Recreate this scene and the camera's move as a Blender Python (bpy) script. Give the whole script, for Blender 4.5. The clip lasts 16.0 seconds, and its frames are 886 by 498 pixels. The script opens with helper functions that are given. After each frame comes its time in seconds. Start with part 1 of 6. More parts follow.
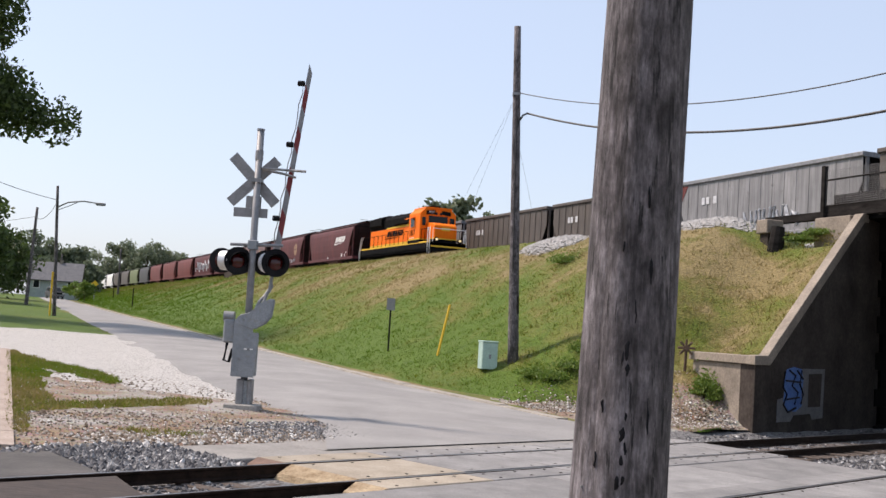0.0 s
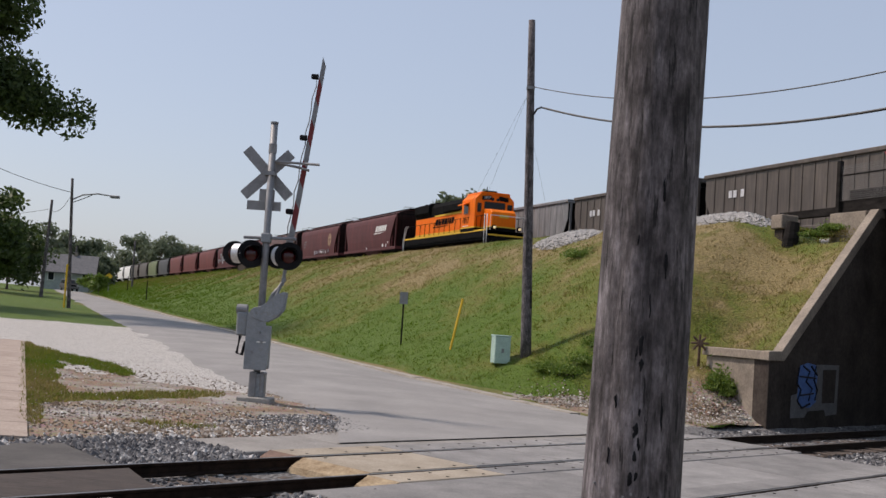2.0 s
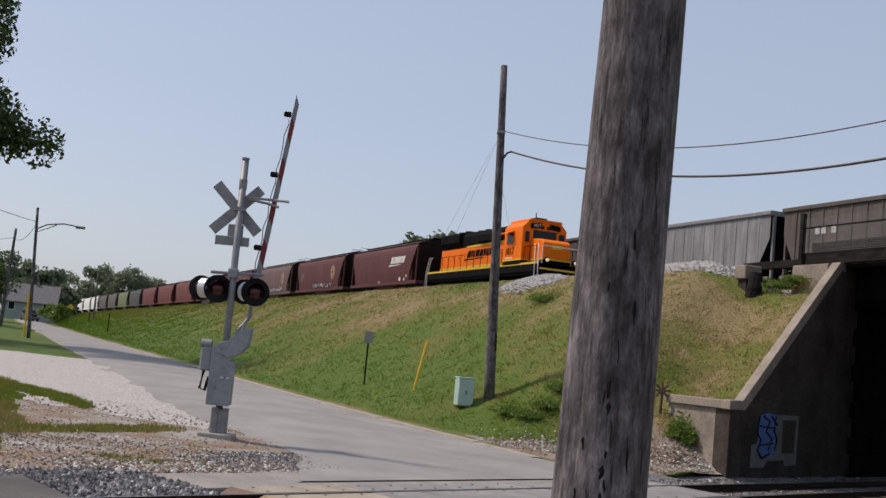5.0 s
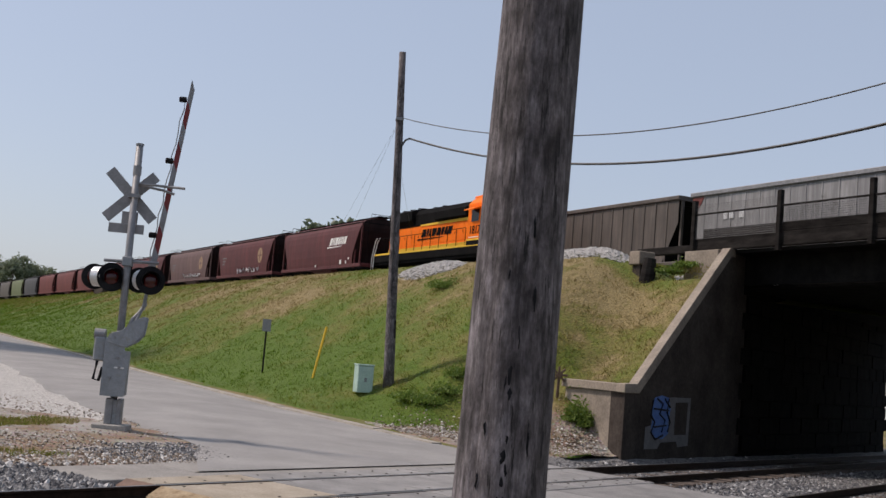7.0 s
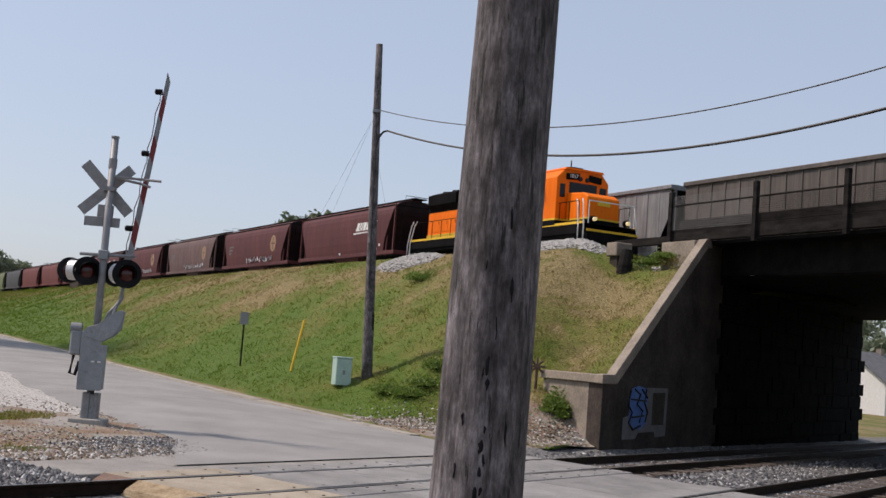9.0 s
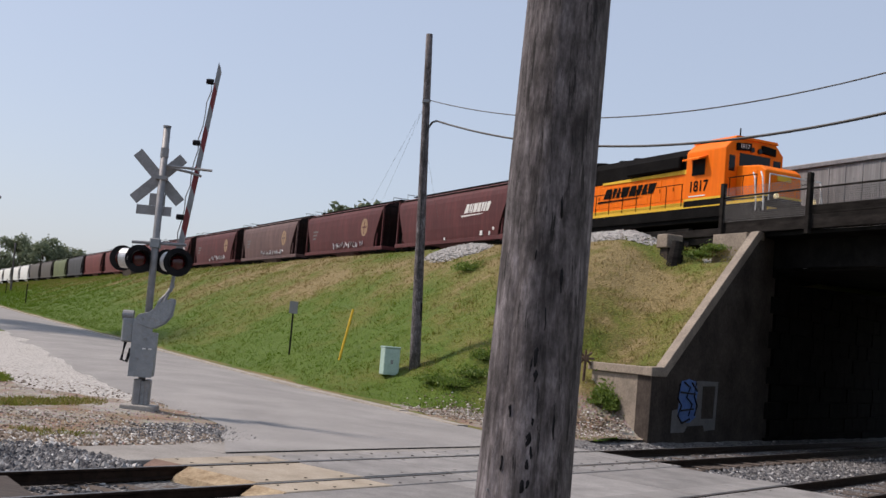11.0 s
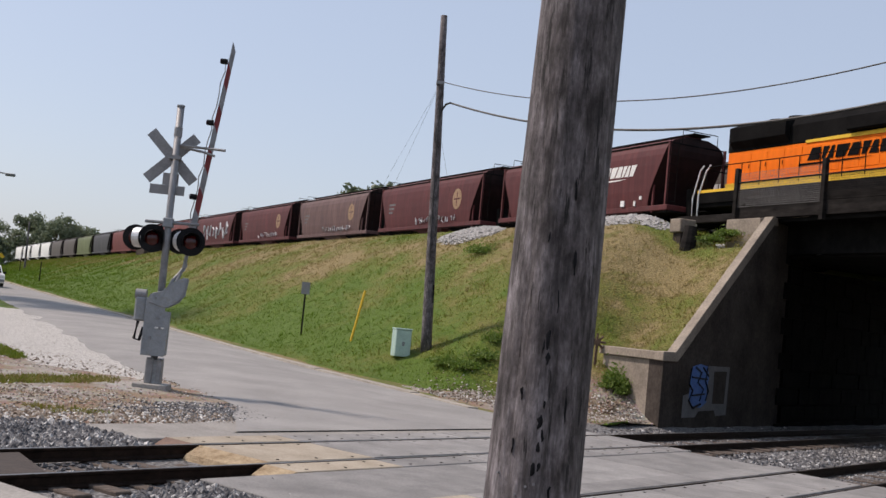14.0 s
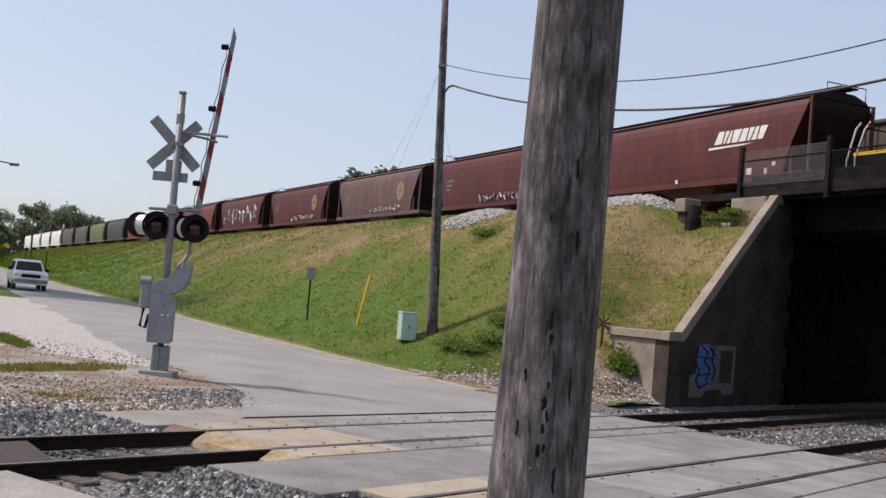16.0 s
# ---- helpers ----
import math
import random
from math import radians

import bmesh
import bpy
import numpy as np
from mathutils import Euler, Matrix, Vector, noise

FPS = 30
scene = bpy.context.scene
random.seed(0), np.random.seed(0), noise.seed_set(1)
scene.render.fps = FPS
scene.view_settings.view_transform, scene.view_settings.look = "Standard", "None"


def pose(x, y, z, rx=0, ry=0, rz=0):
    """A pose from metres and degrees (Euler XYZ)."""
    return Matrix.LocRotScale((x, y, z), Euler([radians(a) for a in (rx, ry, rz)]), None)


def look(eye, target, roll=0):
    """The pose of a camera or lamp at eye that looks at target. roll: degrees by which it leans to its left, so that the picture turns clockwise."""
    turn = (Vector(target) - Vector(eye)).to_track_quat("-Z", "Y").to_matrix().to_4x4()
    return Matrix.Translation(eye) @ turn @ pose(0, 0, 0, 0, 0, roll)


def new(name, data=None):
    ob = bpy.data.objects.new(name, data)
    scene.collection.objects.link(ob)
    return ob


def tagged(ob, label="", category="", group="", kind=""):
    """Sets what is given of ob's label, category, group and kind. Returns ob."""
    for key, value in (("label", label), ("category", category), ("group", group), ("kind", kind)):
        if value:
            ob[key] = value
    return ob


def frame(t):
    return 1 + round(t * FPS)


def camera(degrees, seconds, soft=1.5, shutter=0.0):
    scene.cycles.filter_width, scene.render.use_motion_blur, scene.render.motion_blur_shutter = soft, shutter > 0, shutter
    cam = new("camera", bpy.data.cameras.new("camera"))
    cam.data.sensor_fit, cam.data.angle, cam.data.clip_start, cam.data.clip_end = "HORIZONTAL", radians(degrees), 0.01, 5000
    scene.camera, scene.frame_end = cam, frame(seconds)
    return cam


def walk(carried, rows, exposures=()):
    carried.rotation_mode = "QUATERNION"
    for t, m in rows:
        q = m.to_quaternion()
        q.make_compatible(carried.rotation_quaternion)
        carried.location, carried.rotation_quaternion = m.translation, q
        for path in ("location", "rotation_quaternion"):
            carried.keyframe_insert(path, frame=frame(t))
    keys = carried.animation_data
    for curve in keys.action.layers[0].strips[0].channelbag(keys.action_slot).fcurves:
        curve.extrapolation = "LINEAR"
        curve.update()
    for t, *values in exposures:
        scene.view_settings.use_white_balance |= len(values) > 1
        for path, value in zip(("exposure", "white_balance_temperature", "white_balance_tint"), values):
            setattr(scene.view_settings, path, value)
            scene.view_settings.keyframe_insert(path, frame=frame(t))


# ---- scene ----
# The camera is held by hand beside a timber pole.
cam = camera(42.1, 16.0, soft=1.5)
TURNS = (                                    # time, eye, yaw, pitch, roll
    (0.0, 0.021, 0.028, 2.207, 0.011, 3.925, -3.540),
    (0.5, 0.024, 0.044, 2.207, 0.048, 3.796, -3.472),
    (1.0, 0.022, 0.050, 2.210, 0.239, 3.990, -3.672),
    (1.5, 0.023, 0.038, 2.209, 0.534, 3.889, -3.582),
    (2.0, 0.024, 0.063, 2.206, 0.655, 3.587, -3.822),
    (2.5, 0.019, 0.035, 2.204, 0.783, 3.267, -4.100),
    (3.0, 0.020, 0.059, 2.206, 0.611, 3.652, -4.156),
    (3.2, 0.028, 0.028, 2.200, 0.585, 3.544, -4.539),
    (5.3, -0.010, -0.035, 2.199, -1.583, 5.908, -5.307),
    (5.5, -0.008, -0.023, 2.199, -2.226, 5.919, -4.883),
    (6.0, -0.008, -0.023, 2.199, -3.009, 5.779, -4.391),
    (6.5, -0.017, -0.060, 2.198, -3.792, 6.119, -4.314),
    (7.0, -0.022, -0.056, 2.201, -6.193, 5.545, -4.696),
    (7.5, -0.018, -0.047, 2.197, -6.450, 5.634, -5.100),
    (8.0, -0.018, -0.048, 2.200, -2.670, 6.169, -5.073),
    (8.5, -0.017, -0.056, 2.200, -5.837, 5.170, -4.684),
    (9.0, -0.020, -0.060, 2.197, -7.270, 5.241, -4.347),
    (9.2, -0.018, -0.050, 2.199, -6.098, 5.219, -4.863),
    (11.5, -0.013, -0.010, 2.195, -4.789, 4.347, -5.001),
    (12.0, -0.015, -0.019, 2.194, -4.631, 4.147, -5.133),
    (12.5, -0.013, -0.005, 2.194, -4.476, 4.062, -5.262),
    (13.0, -0.004, 0.036, 2.192, -4.397, 3.708, -5.270),
    (13.5, -0.012, 0.006, 2.193, -4.390, 3.572, -5.315),
    (14.0, -0.013, 0.010, 2.194, -4.306, 3.653, -5.556),
    (14.5, -0.015, 0.001, 2.193, -4.170, 4.213, -5.298),
    (15.0, -0.007, 0.021, 2.190, -4.128, 3.752, -5.034),
    (15.5, -0.002, 0.046, 2.192, -3.963, 3.095, -4.725),
    (16.0, 0.002, 0.043, 2.190, -4.008, 2.802, -4.752),
)
walk(cam, [(t, pose(x, y, z, 90 + pitch, roll, yaw)) for t, x, y, z, yaw, pitch, roll in TURNS],
     [(t, s + 0.01, 7050, 20) for t, s in ((0.0, 0.57), (0.25, 0.4), (0.5, 0.19), (0.9, 0.16), (1.5, 0.06), (2.5, 0.03), (5.5, 0.0), (7.5, 0.03), (9.0, 0.12), (12.0, 0.16), (14.5, 0.2), (16.0, 0.26))])

# ---- light: a hazy summer sky and a high sun from the side and beyond ----
SUN_TO = Vector((-0.60, 0.17, 0.80)).normalized()
world = bpy.data.worlds.new("hazy_sky")
scene.world = world
world.use_nodes = True
wn = world.node_tree.nodes
sky = wn.new("ShaderNodeTexSky")
sky.sky_type = "NISHITA"
sky.sun_disc = False
sky.sun_elevation = math.asin(SUN_TO.z)
sky.sun_rotation = math.atan2(SUN_TO.x, SUN_TO.y)
sky.air_density, sky.dust_density, sky.ozone_density = 1.05, 1.8, 2.6
wn["Background"].inputs["Strength"].default_value = 0.15
haze = wn.new("ShaderNodeMix")              # summer haze evens the sky out
haze.data_type = "RGBA"
haze.inputs["Factor"].default_value = 0.6
hazed = [s for s in haze.inputs if s.type == "RGBA"]
world.node_tree.links.new(sky.outputs["Color"], hazed[0])
hazed[1].default_value = (2.80, 3.58, 4.45, 1)
world.node_tree.links.new([s for s in haze.outputs if s.type == "RGBA"][0], wn["Background"].inputs["Color"])
sun_data = bpy.data.lights.new("sun", "SUN")
sun_data.energy, sun_data.angle, sun_data.color = 3.1, radians(5.0), (1.0, 0.95, 0.87)
sun = new("sun", sun_data)
sun.matrix_world = look((0, 0, 60), Vector((0, 0, 60)) - SUN_TO)

# ---- frames of reference ----
PSI = radians(20.852)                       # the upper railway's way, turned to the left of straight ahead
NX, NY = math.cos(PSI), math.sin(PSI)       # across the upper railway, away from the camera
EX, EY = -math.sin(PSI), math.cos(PSI)      # along it, into the distance
PHI = radians(50.53)                        # the lower railway's way
UX, UY = math.cos(PHI), math.sin(PHI)
VX, VY = -math.sin(PHI), math.cos(PHI)      # across the lower railway


def oq(o, q, z=0.0):
    """A place from its distance across and along the upper railway."""
    return Vector((NX * o + EX * q, NY * o + EY * q, z))


def to_oq(x, y):
    return NX * x + NY * y, EX * x + EY * y


def us(s, v, z=0.0):
    """A place from its distance along and across the lower railway."""
    return Vector((UX * s + VX * v, UY * s + VY * v, z))


def flat(x, y):
    """Height of the gently falling ground."""
    return -0.033 - 0.0293 * x + 0.0073 * y


def interp(v, xs, ys):
    return float(np.interp(v, xs, ys))


def bend(q):
    """How far the upper railway has drawn in towards the road, as a share of its distance across."""
    u = (1 - math.sqrt(1 - 0.0019 * min(max(q - 50, 0.0), 330.0))) / 0.00095
    return q / (u + 50) if q > 50 else 1.0


def upper(o, q, z):
    """A place beside the upper railway, which bends gently; o is counted from where it runs straight."""
    return oq(28.0 * bend(q) + o - 28.0, q, z)


def kerb_o(q):
    return interp(q, (20, 25.5, 27.2, 36, 54.7, 81, 113.8, 159, 300), (13.6, 13.4, 13.3, 12.2, 11.6, 10.8, 9.8, 9.2, 8.0))


def foot_o(q):
    return interp(q, (24, 30, 36), (17.5, 15.2, 13.4)) if q < 36 else kerb_o(q) + 1.2


def crest_o(q):
    return bend(q) * interp(q, (20, 60, 120, 220, 320), (25.6, 25.4, 25.2, 24.8, 24.4))


def crest_z(q):
    return 2.2 + bend(q) * (interp(q, (20, 60, 120, 220, 320), (6.9, 6.95, 6.9, 6.75, 6.5)) - 2.2)


def bank(o, q):
    """Height of the embankment's near slope."""
    p = oq(o, q)
    g, f, c = flat(p.x, p.y), foot_o(q), crest_o(q)
    s = min(1.0, max(0.0, (o - f) / (c - f)))
    s = s * 0.55 + 0.45 * s * s * (3 - 2 * s)
    z = g + (crest_z(q) - g) * s
    # beside the wing wall the slope follows its coping
    zw = 1.36 + 0.795 * (o - 20.06) if o > 20.32 else max(g, min(1.45, -0.08 + 0.52 * (q - 27.0)) - 0.40 * max(0.0, 19.7 - o))
    near = min(1.0, max(0.0, (q - (13.66 + 0.495 * o) / 0.868 - (4.0 if o < 20.32 else 2.4)) / 4.5))
    near = 1 - near * near * (3 - 2 * near)
    return z + (min(zw, 6.25) - z) * near


# ---- materials ----
def mat(name, rough=0.8, metal=0.0):
    m = bpy.data.materials.new(name)
    m.use_nodes = True
    n = m.node_tree.nodes
    b = n["Principled BSDF"]
    b.inputs["Roughness"].default_value = rough
    b.inputs["Metallic"].default_value = metal
    return m, n, m.node_tree.links, b


def ramp(n, l, fac, stops):
    r = n.new("ShaderNodeValToRGB")
    e = r.color_ramp.elements
    while len(e) < len(stops):
        e.new(0.5)
    for k, (p, c) in zip(e, stops):
        k.position, k.color = p, (*c, 1)
    l.new(fac, r.inputs["Fac"])
    return r.outputs["Color"]


def tex(n, l, coord, scale, detail=4.0, rough=0.6, stretch=None):
    t = n.new("ShaderNodeTexNoise")
    t.inputs["Scale"].default_value, t.inputs["Detail"].default_value, t.inputs["Roughness"].default_value = scale, detail, rough
    if stretch:
        mp = n.new("ShaderNodeMapping")
        mp.inputs["Scale"].default_value = stretch
        l.new(coord, mp.inputs["Vector"])
        coord = mp.outputs["Vector"]
    l.new(coord, t.inputs["Vector"])
    return t.outputs["Fac"]


def mixc(n, l, fac, a, b, mode="MIX"):
    m = n.new("ShaderNodeMix")
    m.data_type, m.blend_type = "RGBA", mode
    for sock, v in (("Factor", fac), ("A", a), ("B", b)):
        s = m.inputs[0] if sock == "Factor" else m.inputs[6] if sock == "A" else m.inputs[7]
        if hasattr(v, "is_linked"):
            l.new(v, s)
        else:
            s.default_value = v if isinstance(v, (int, float)) else (*v, 1)
    return m.outputs[2]


def bump(n, l, b, height, strength, distance):
    k = n.new("ShaderNodeBump")
    k.inputs["Strength"].default_value, k.inputs["Distance"].default_value = strength, distance
    l.new(height, k.inputs["Height"])
    l.new(k.outputs["Normal"], b.inputs["Normal"])


def coords(n, which="Object"):
    return n.new("ShaderNodeTexCoord").outputs[which]


def speckled(name, dark, light, coarse=3.0, fine=30.0, rough=0.85, metal=0.0, relief=0.3, depth=0.01, stretch=None, rust=None, which="Object", vary=0.0):
    """A surface with stains at one scale and grain at another."""
    m, n, l, b = mat(name, rough, metal)
    c = coords(n, which)
    a, f = tex(n, l, c, coarse, 5, 0.65, stretch), tex(n, l, c, fine, 3, 0.6, stretch)
    col = ramp(n, l, a, ((0.3, dark), (0.7, light)))
    g = ramp(n, l, f, ((0.25, (0.72, 0.72, 0.72)), (0.75, (1.22, 1.22, 1.22))))
    col = mixc(n, l, 1.0, col, g, "MULTIPLY")
    if rust:
        spots = ramp(n, l, tex(n, l, c, coarse * 2.3, 6, 0.7), ((0.56, (0, 0, 0)), (0.7, (1, 1, 1))))
        col = mixc(n, l, spots, col, rust)
    if vary:
        oi = n.new("ShaderNodeObjectInfo").outputs["Random"]
        v = ramp(n, l, oi, ((0.0, (1 - vary,) * 3), (1.0, (1 + vary,) * 3)))
        col = mixc(n, l, 1.0, col, v, "MULTIPLY")
    l.new(col, b.inputs["Base Color"])
    if relief:
        bump(n, l, b, f, relief, depth)
    return m


M = {}
M["asphalt"] = speckled("weathered_road", (0.20, 0.193, 0.183), (0.305, 0.293, 0.277), 0.45, 60, 0.9, relief=0.35, depth=0.006, stretch=(1, 1, 1))
M["concrete"] = speckled("aged_concrete", (0.175, 0.145, 0.115), (0.32, 0.27, 0.215), 0.9, 14, 0.9, relief=0.4, depth=0.02)
# dark copy of the concrete: wing wall's shade and staining in one colour
M["dark_concrete"] = speckled("darkened_concrete", (0.036, 0.030, 0.026), (0.085, 0.071, 0.062), 0.7, 10, 0.92, relief=0.4, depth=0.02)
M["pale_concrete"] = speckled("pale_concrete", (0.22, 0.205, 0.185), (0.34, 0.32, 0.29), 1.2, 25, 0.9, relief=0.3, depth=0.01, vary=0.12)
M["kerb"] = speckled("kerb_concrete", (0.24, 0.215, 0.18), (0.38, 0.345, 0.295), 2, 25, 0.9)
M["tan_panel"] = speckled("tan_panel", (0.27, 0.225, 0.165), (0.40, 0.345, 0.27), 1.6, 40, 0.9, relief=0.3, depth=0.006, vary=0.1)
M["footway"] = speckled("tan_footway", (0.29, 0.225, 0.18), (0.41, 0.335, 0.28), 1.5, 25, 0.9, relief=0.25, depth=0.006, vary=0.04)
M["panel"] = speckled("crossing_panel", (0.165, 0.16, 0.153), (0.28, 0.27, 0.257), 1.4, 40, 0.88, relief=0.3, depth=0.006, vary=0.14)
M["sand_panel"] = speckled("sandy_panel", (0.22, 0.145, 0.075), (0.50, 0.39, 0.25), 5, 34, 0.9, relief=0.9, depth=0.03)
M["dark_board"] = speckled("dark_crossing_board", (0.022, 0.016, 0.013), (0.07, 0.052, 0.042), 3, 30, 0.9, stretch=(1, 5, 5))
M["dark_asphalt"] = speckled("dark_patched_asphalt", (0.04, 0.037, 0.034), (0.105, 0.096, 0.087), 1.1, 40, 0.9, relief=0.4, depth=0.01)
M["red_ramp"] = speckled("red_brown_ramp", (0.12, 0.075, 0.055), (0.22, 0.14, 0.105), 3, 30, 0.9, relief=0.5, depth=0.02)
M["rail"] = speckled("dark_rail", (0.014, 0.010, 0.008), (0.042, 0.027, 0.021), 6, 40, 0.6, 0.5)
M["rail_top"] = speckled("worn_rail_head", (0.12, 0.105, 0.095), (0.22, 0.20, 0.18), 3, 60, 0.38, 0.8, relief=0.05)
M["tie"] = speckled("old_sleeper", (0.05, 0.038, 0.03), (0.13, 0.10, 0.08), 4, 30, 0.95, stretch=(1, 6, 6))
M["stone"] = speckled("ballast_stone", (0.17, 0.17, 0.175), (0.40, 0.39, 0.385), 30, 90, 0.9)
M["pale_stone"] = speckled("limestone", (0.24, 0.235, 0.225), (0.42, 0.41, 0.39), 4, 50, 0.9)
M["galvanised"] = speckled("galvanised_steel", (0.17, 0.174, 0.182), (0.28, 0.284, 0.292), 5, 60, 0.55, 0.3, relief=0.1)
M["grey_paint"] = speckled("grey_painted_steel", (0.20, 0.22, 0.235), (0.29, 0.31, 0.325), 4, 50, 0.55, 0.15, relief=0.1, rust=(0.24, 0.23, 0.21))
M["sign_back"] = speckled("bare_aluminium", (0.19, 0.19, 0.195), (0.28, 0.28, 0.285), 5, 50, 0.55, 0.2, relief=0.05)
M["black"] = speckled("black_paint", (0.010, 0.010, 0.011), (0.022, 0.022, 0.024), 4, 40, 0.45, relief=0.1)
M["soot"] = speckled("sooty_steel", (0.006, 0.006, 0.006), (0.02, 0.019, 0.018), 1.2, 25, 0.9)
# stone below the deck: deep shade is put into its near-black colour
M["shaded_stone"] = speckled("shade_black_stone", (0.003, 0.0028, 0.0026), (0.010, 0.0092, 0.0085), 1.2, 12, 0.95)
M["timber"] = speckled("creosoted_timber", (0.010, 0.009, 0.0085), (0.034, 0.031, 0.029), 1.1, 20, 0.92, stretch=(1, 1, 4))
M["silver"] = speckled("silver_paint", (0.55, 0.56, 0.57), (0.70, 0.71, 0.72), 8, 50, 0.4, 0.3, relief=0.05)
M["white"] = speckled("white_paint", (0.66, 0.66, 0.64), (0.80, 0.80, 0.78), 4, 40, 0.6, relief=0.1)
M["car_white"] = speckled("white_car_paint", (0.84, 0.84, 0.83), (0.90, 0.90, 0.89), 2, 40, 0.3, relief=0)
M["red"] = speckled("red_sheeting", (0.13, 0.008, 0.010), (0.20, 0.014, 0.015), 6, 60, 0.45, relief=0.05)
M["hood_black"] = speckled("hood_black", (0.004, 0.004, 0.0042), (0.012, 0.0115, 0.0115), 1.2, 25, 0.8, relief=0.1)
M["green_box"] = speckled("pale_green_paint", (0.33, 0.47, 0.42), (0.42, 0.56, 0.50), 4, 40, 0.5, relief=0.05)
M["wire"] = speckled("cable_black", (0.012, 0.012, 0.013), (0.03, 0.03, 0.03), 4, 30, 0.6)
M["rubber"] = speckled("tyre_rubber", (0.012, 0.012, 0.012), (0.025, 0.025, 0.025), 10, 60, 0.9)
M["roof"] = speckled("grey_shingle", (0.10, 0.10, 0.105), (0.16, 0.16, 0.165), 2, 20, 0.9)
M["siding"] = speckled("grey_green_siding", (0.26, 0.30, 0.28), (0.34, 0.38, 0.36), 1, 15, 0.8)
M["cream_siding"] = speckled("cream_siding", (0.58, 0.52, 0.42), (0.70, 0.64, 0.54), 1, 15, 0.8)
M["pale_rock"] = M["pale_stone"]
M["trunk"] = speckled("bark", (0.05, 0.04, 0.03), (0.14, 0.11, 0.085), 4, 30, 0.95, stretch=(4, 4, 1))
M["chrome"] = speckled("chrome_trim", (0.5, 0.5, 0.5), (0.65, 0.65, 0.65), 6, 40, 0.2, 0.9, relief=0)
M["rust_metal"] = speckled("rusty_iron", (0.08, 0.05, 0.035), (0.2, 0.13, 0.09), 5, 40, 0.85, 0.3)
M["blue_paint"] = speckled("blue_spray", (0.03, 0.09, 0.30), (0.07, 0.18, 0.45), 6, 30, 0.6)
M["grey_spray"] = speckled("grey_spray", (0.10, 0.10, 0.10), (0.17, 0.165, 0.165), 3, 25, 0.8)
M["pale_spray"] = speckled("pale_spray", (0.40, 0.41, 0.43), (0.66, 0.67, 0.68), 4, 30, 0.75)
M["gold_mark"] = speckled("faded_gold_paint", (0.27, 0.17, 0.10), (0.36, 0.235, 0.14), 5, 30, 0.7)


for key in ("soot", "shaded_stone", "timber", "dark_concrete", "black", "rail", "hood_black"):
    M[key].node_tree.nodes["Principled BSDF"].inputs["Specular IOR Level"].default_value = 0.04


def train_paint(name, dark, light, grime=(0.07, 0.055, 0.05), worn=1.0, sheen=0.5):
    """Railway car paint: broad fading, streaks down the sides, grime."""
    m, n, l, b = mat(name, 0.62)
    b.inputs["Specular IOR Level"].default_value = sheen
    c = coords(n)
    col = ramp(n, l, tex(n, l, c, 0.5, 4, 0.6), ((0.3, dark), (0.7, light)))
    streak = ramp(n, l, tex(n, l, c, 1.6, 4, 0.65, (3.0, 3.0, 0.22)), ((0.42, (1 - 0.32 * worn,) * 3), (0.72, (1 + 0.16 * worn, 1 + 0.15 * worn, 1 + 0.14 * worn))))
    col = mixc(n, l, 1.0, col, streak, "MULTIPLY")
    spots = ramp(n, l, tex(n, l, c, 3.1, 7, 0.72), ((0.60, (0, 0, 0)), (0.74, (0.8, 0.8, 0.8))))
    col = mixc(n, l, spots, col, grime)
    l.new(col, b.inputs["Base Color"])
    bump(n, l, b, tex(n, l, c, 9, 3), 0.12, 0.01)
    return m


M["maroon"] = train_paint("mineral_red", (0.090, 0.0235, 0.025), (0.135, 0.036, 0.036), (0.075, 0.05, 0.048), 0.7, 0.3)
# mineral red darkened almost to black, to hold the car ends' shade
M["shaded_end"] = train_paint("shade_dark_end_paint", (0.016, 0.009, 0.009), (0.035, 0.016, 0.016), (0.02, 0.015, 0.014), 0.6, 0.15)
M["maroon_grey"] = train_paint("faded_mineral_red", (0.12, 0.062, 0.058), (0.17, 0.092, 0.084))
M["bright_red"] = train_paint("oxide_red", (0.14, 0.024, 0.020), (0.20, 0.038, 0.029))
M["grey_car"] = train_paint("grey_car_paint", (0.21, 0.212, 0.218), (0.30, 0.302, 0.307), (0.09, 0.083, 0.076))
M["brown_car"] = train_paint("brown_car_paint", (0.080, 0.066, 0.056), (0.125, 0.104, 0.09), (0.05, 0.04, 0.035))
M["dark_car"] = train_paint("dark_car_paint", (0.045, 0.045, 0.05), (0.08, 0.078, 0.08), (0.03, 0.03, 0.03))
M["green_car"] = train_paint("olive_car_paint", (0.12, 0.15, 0.06), (0.18, 0.21, 0.09))
M["orange"] = train_paint("orange_paint", (0.86, 0.155, 0.002), (0.92, 0.19, 0.003), (0.62, 0.12, 0.008), 0.25, 0.2)
M["yellow"] = train_paint("yellow_paint", (0.74, 0.44, 0.03), (0.82, 0.52, 0.05), (0.5, 0.32, 0.06), 0.3, 0.3)
M["red_end"] = train_paint("dull_red_paint", (0.24, 0.055, 0.06), (0.34, 0.09, 0.09))


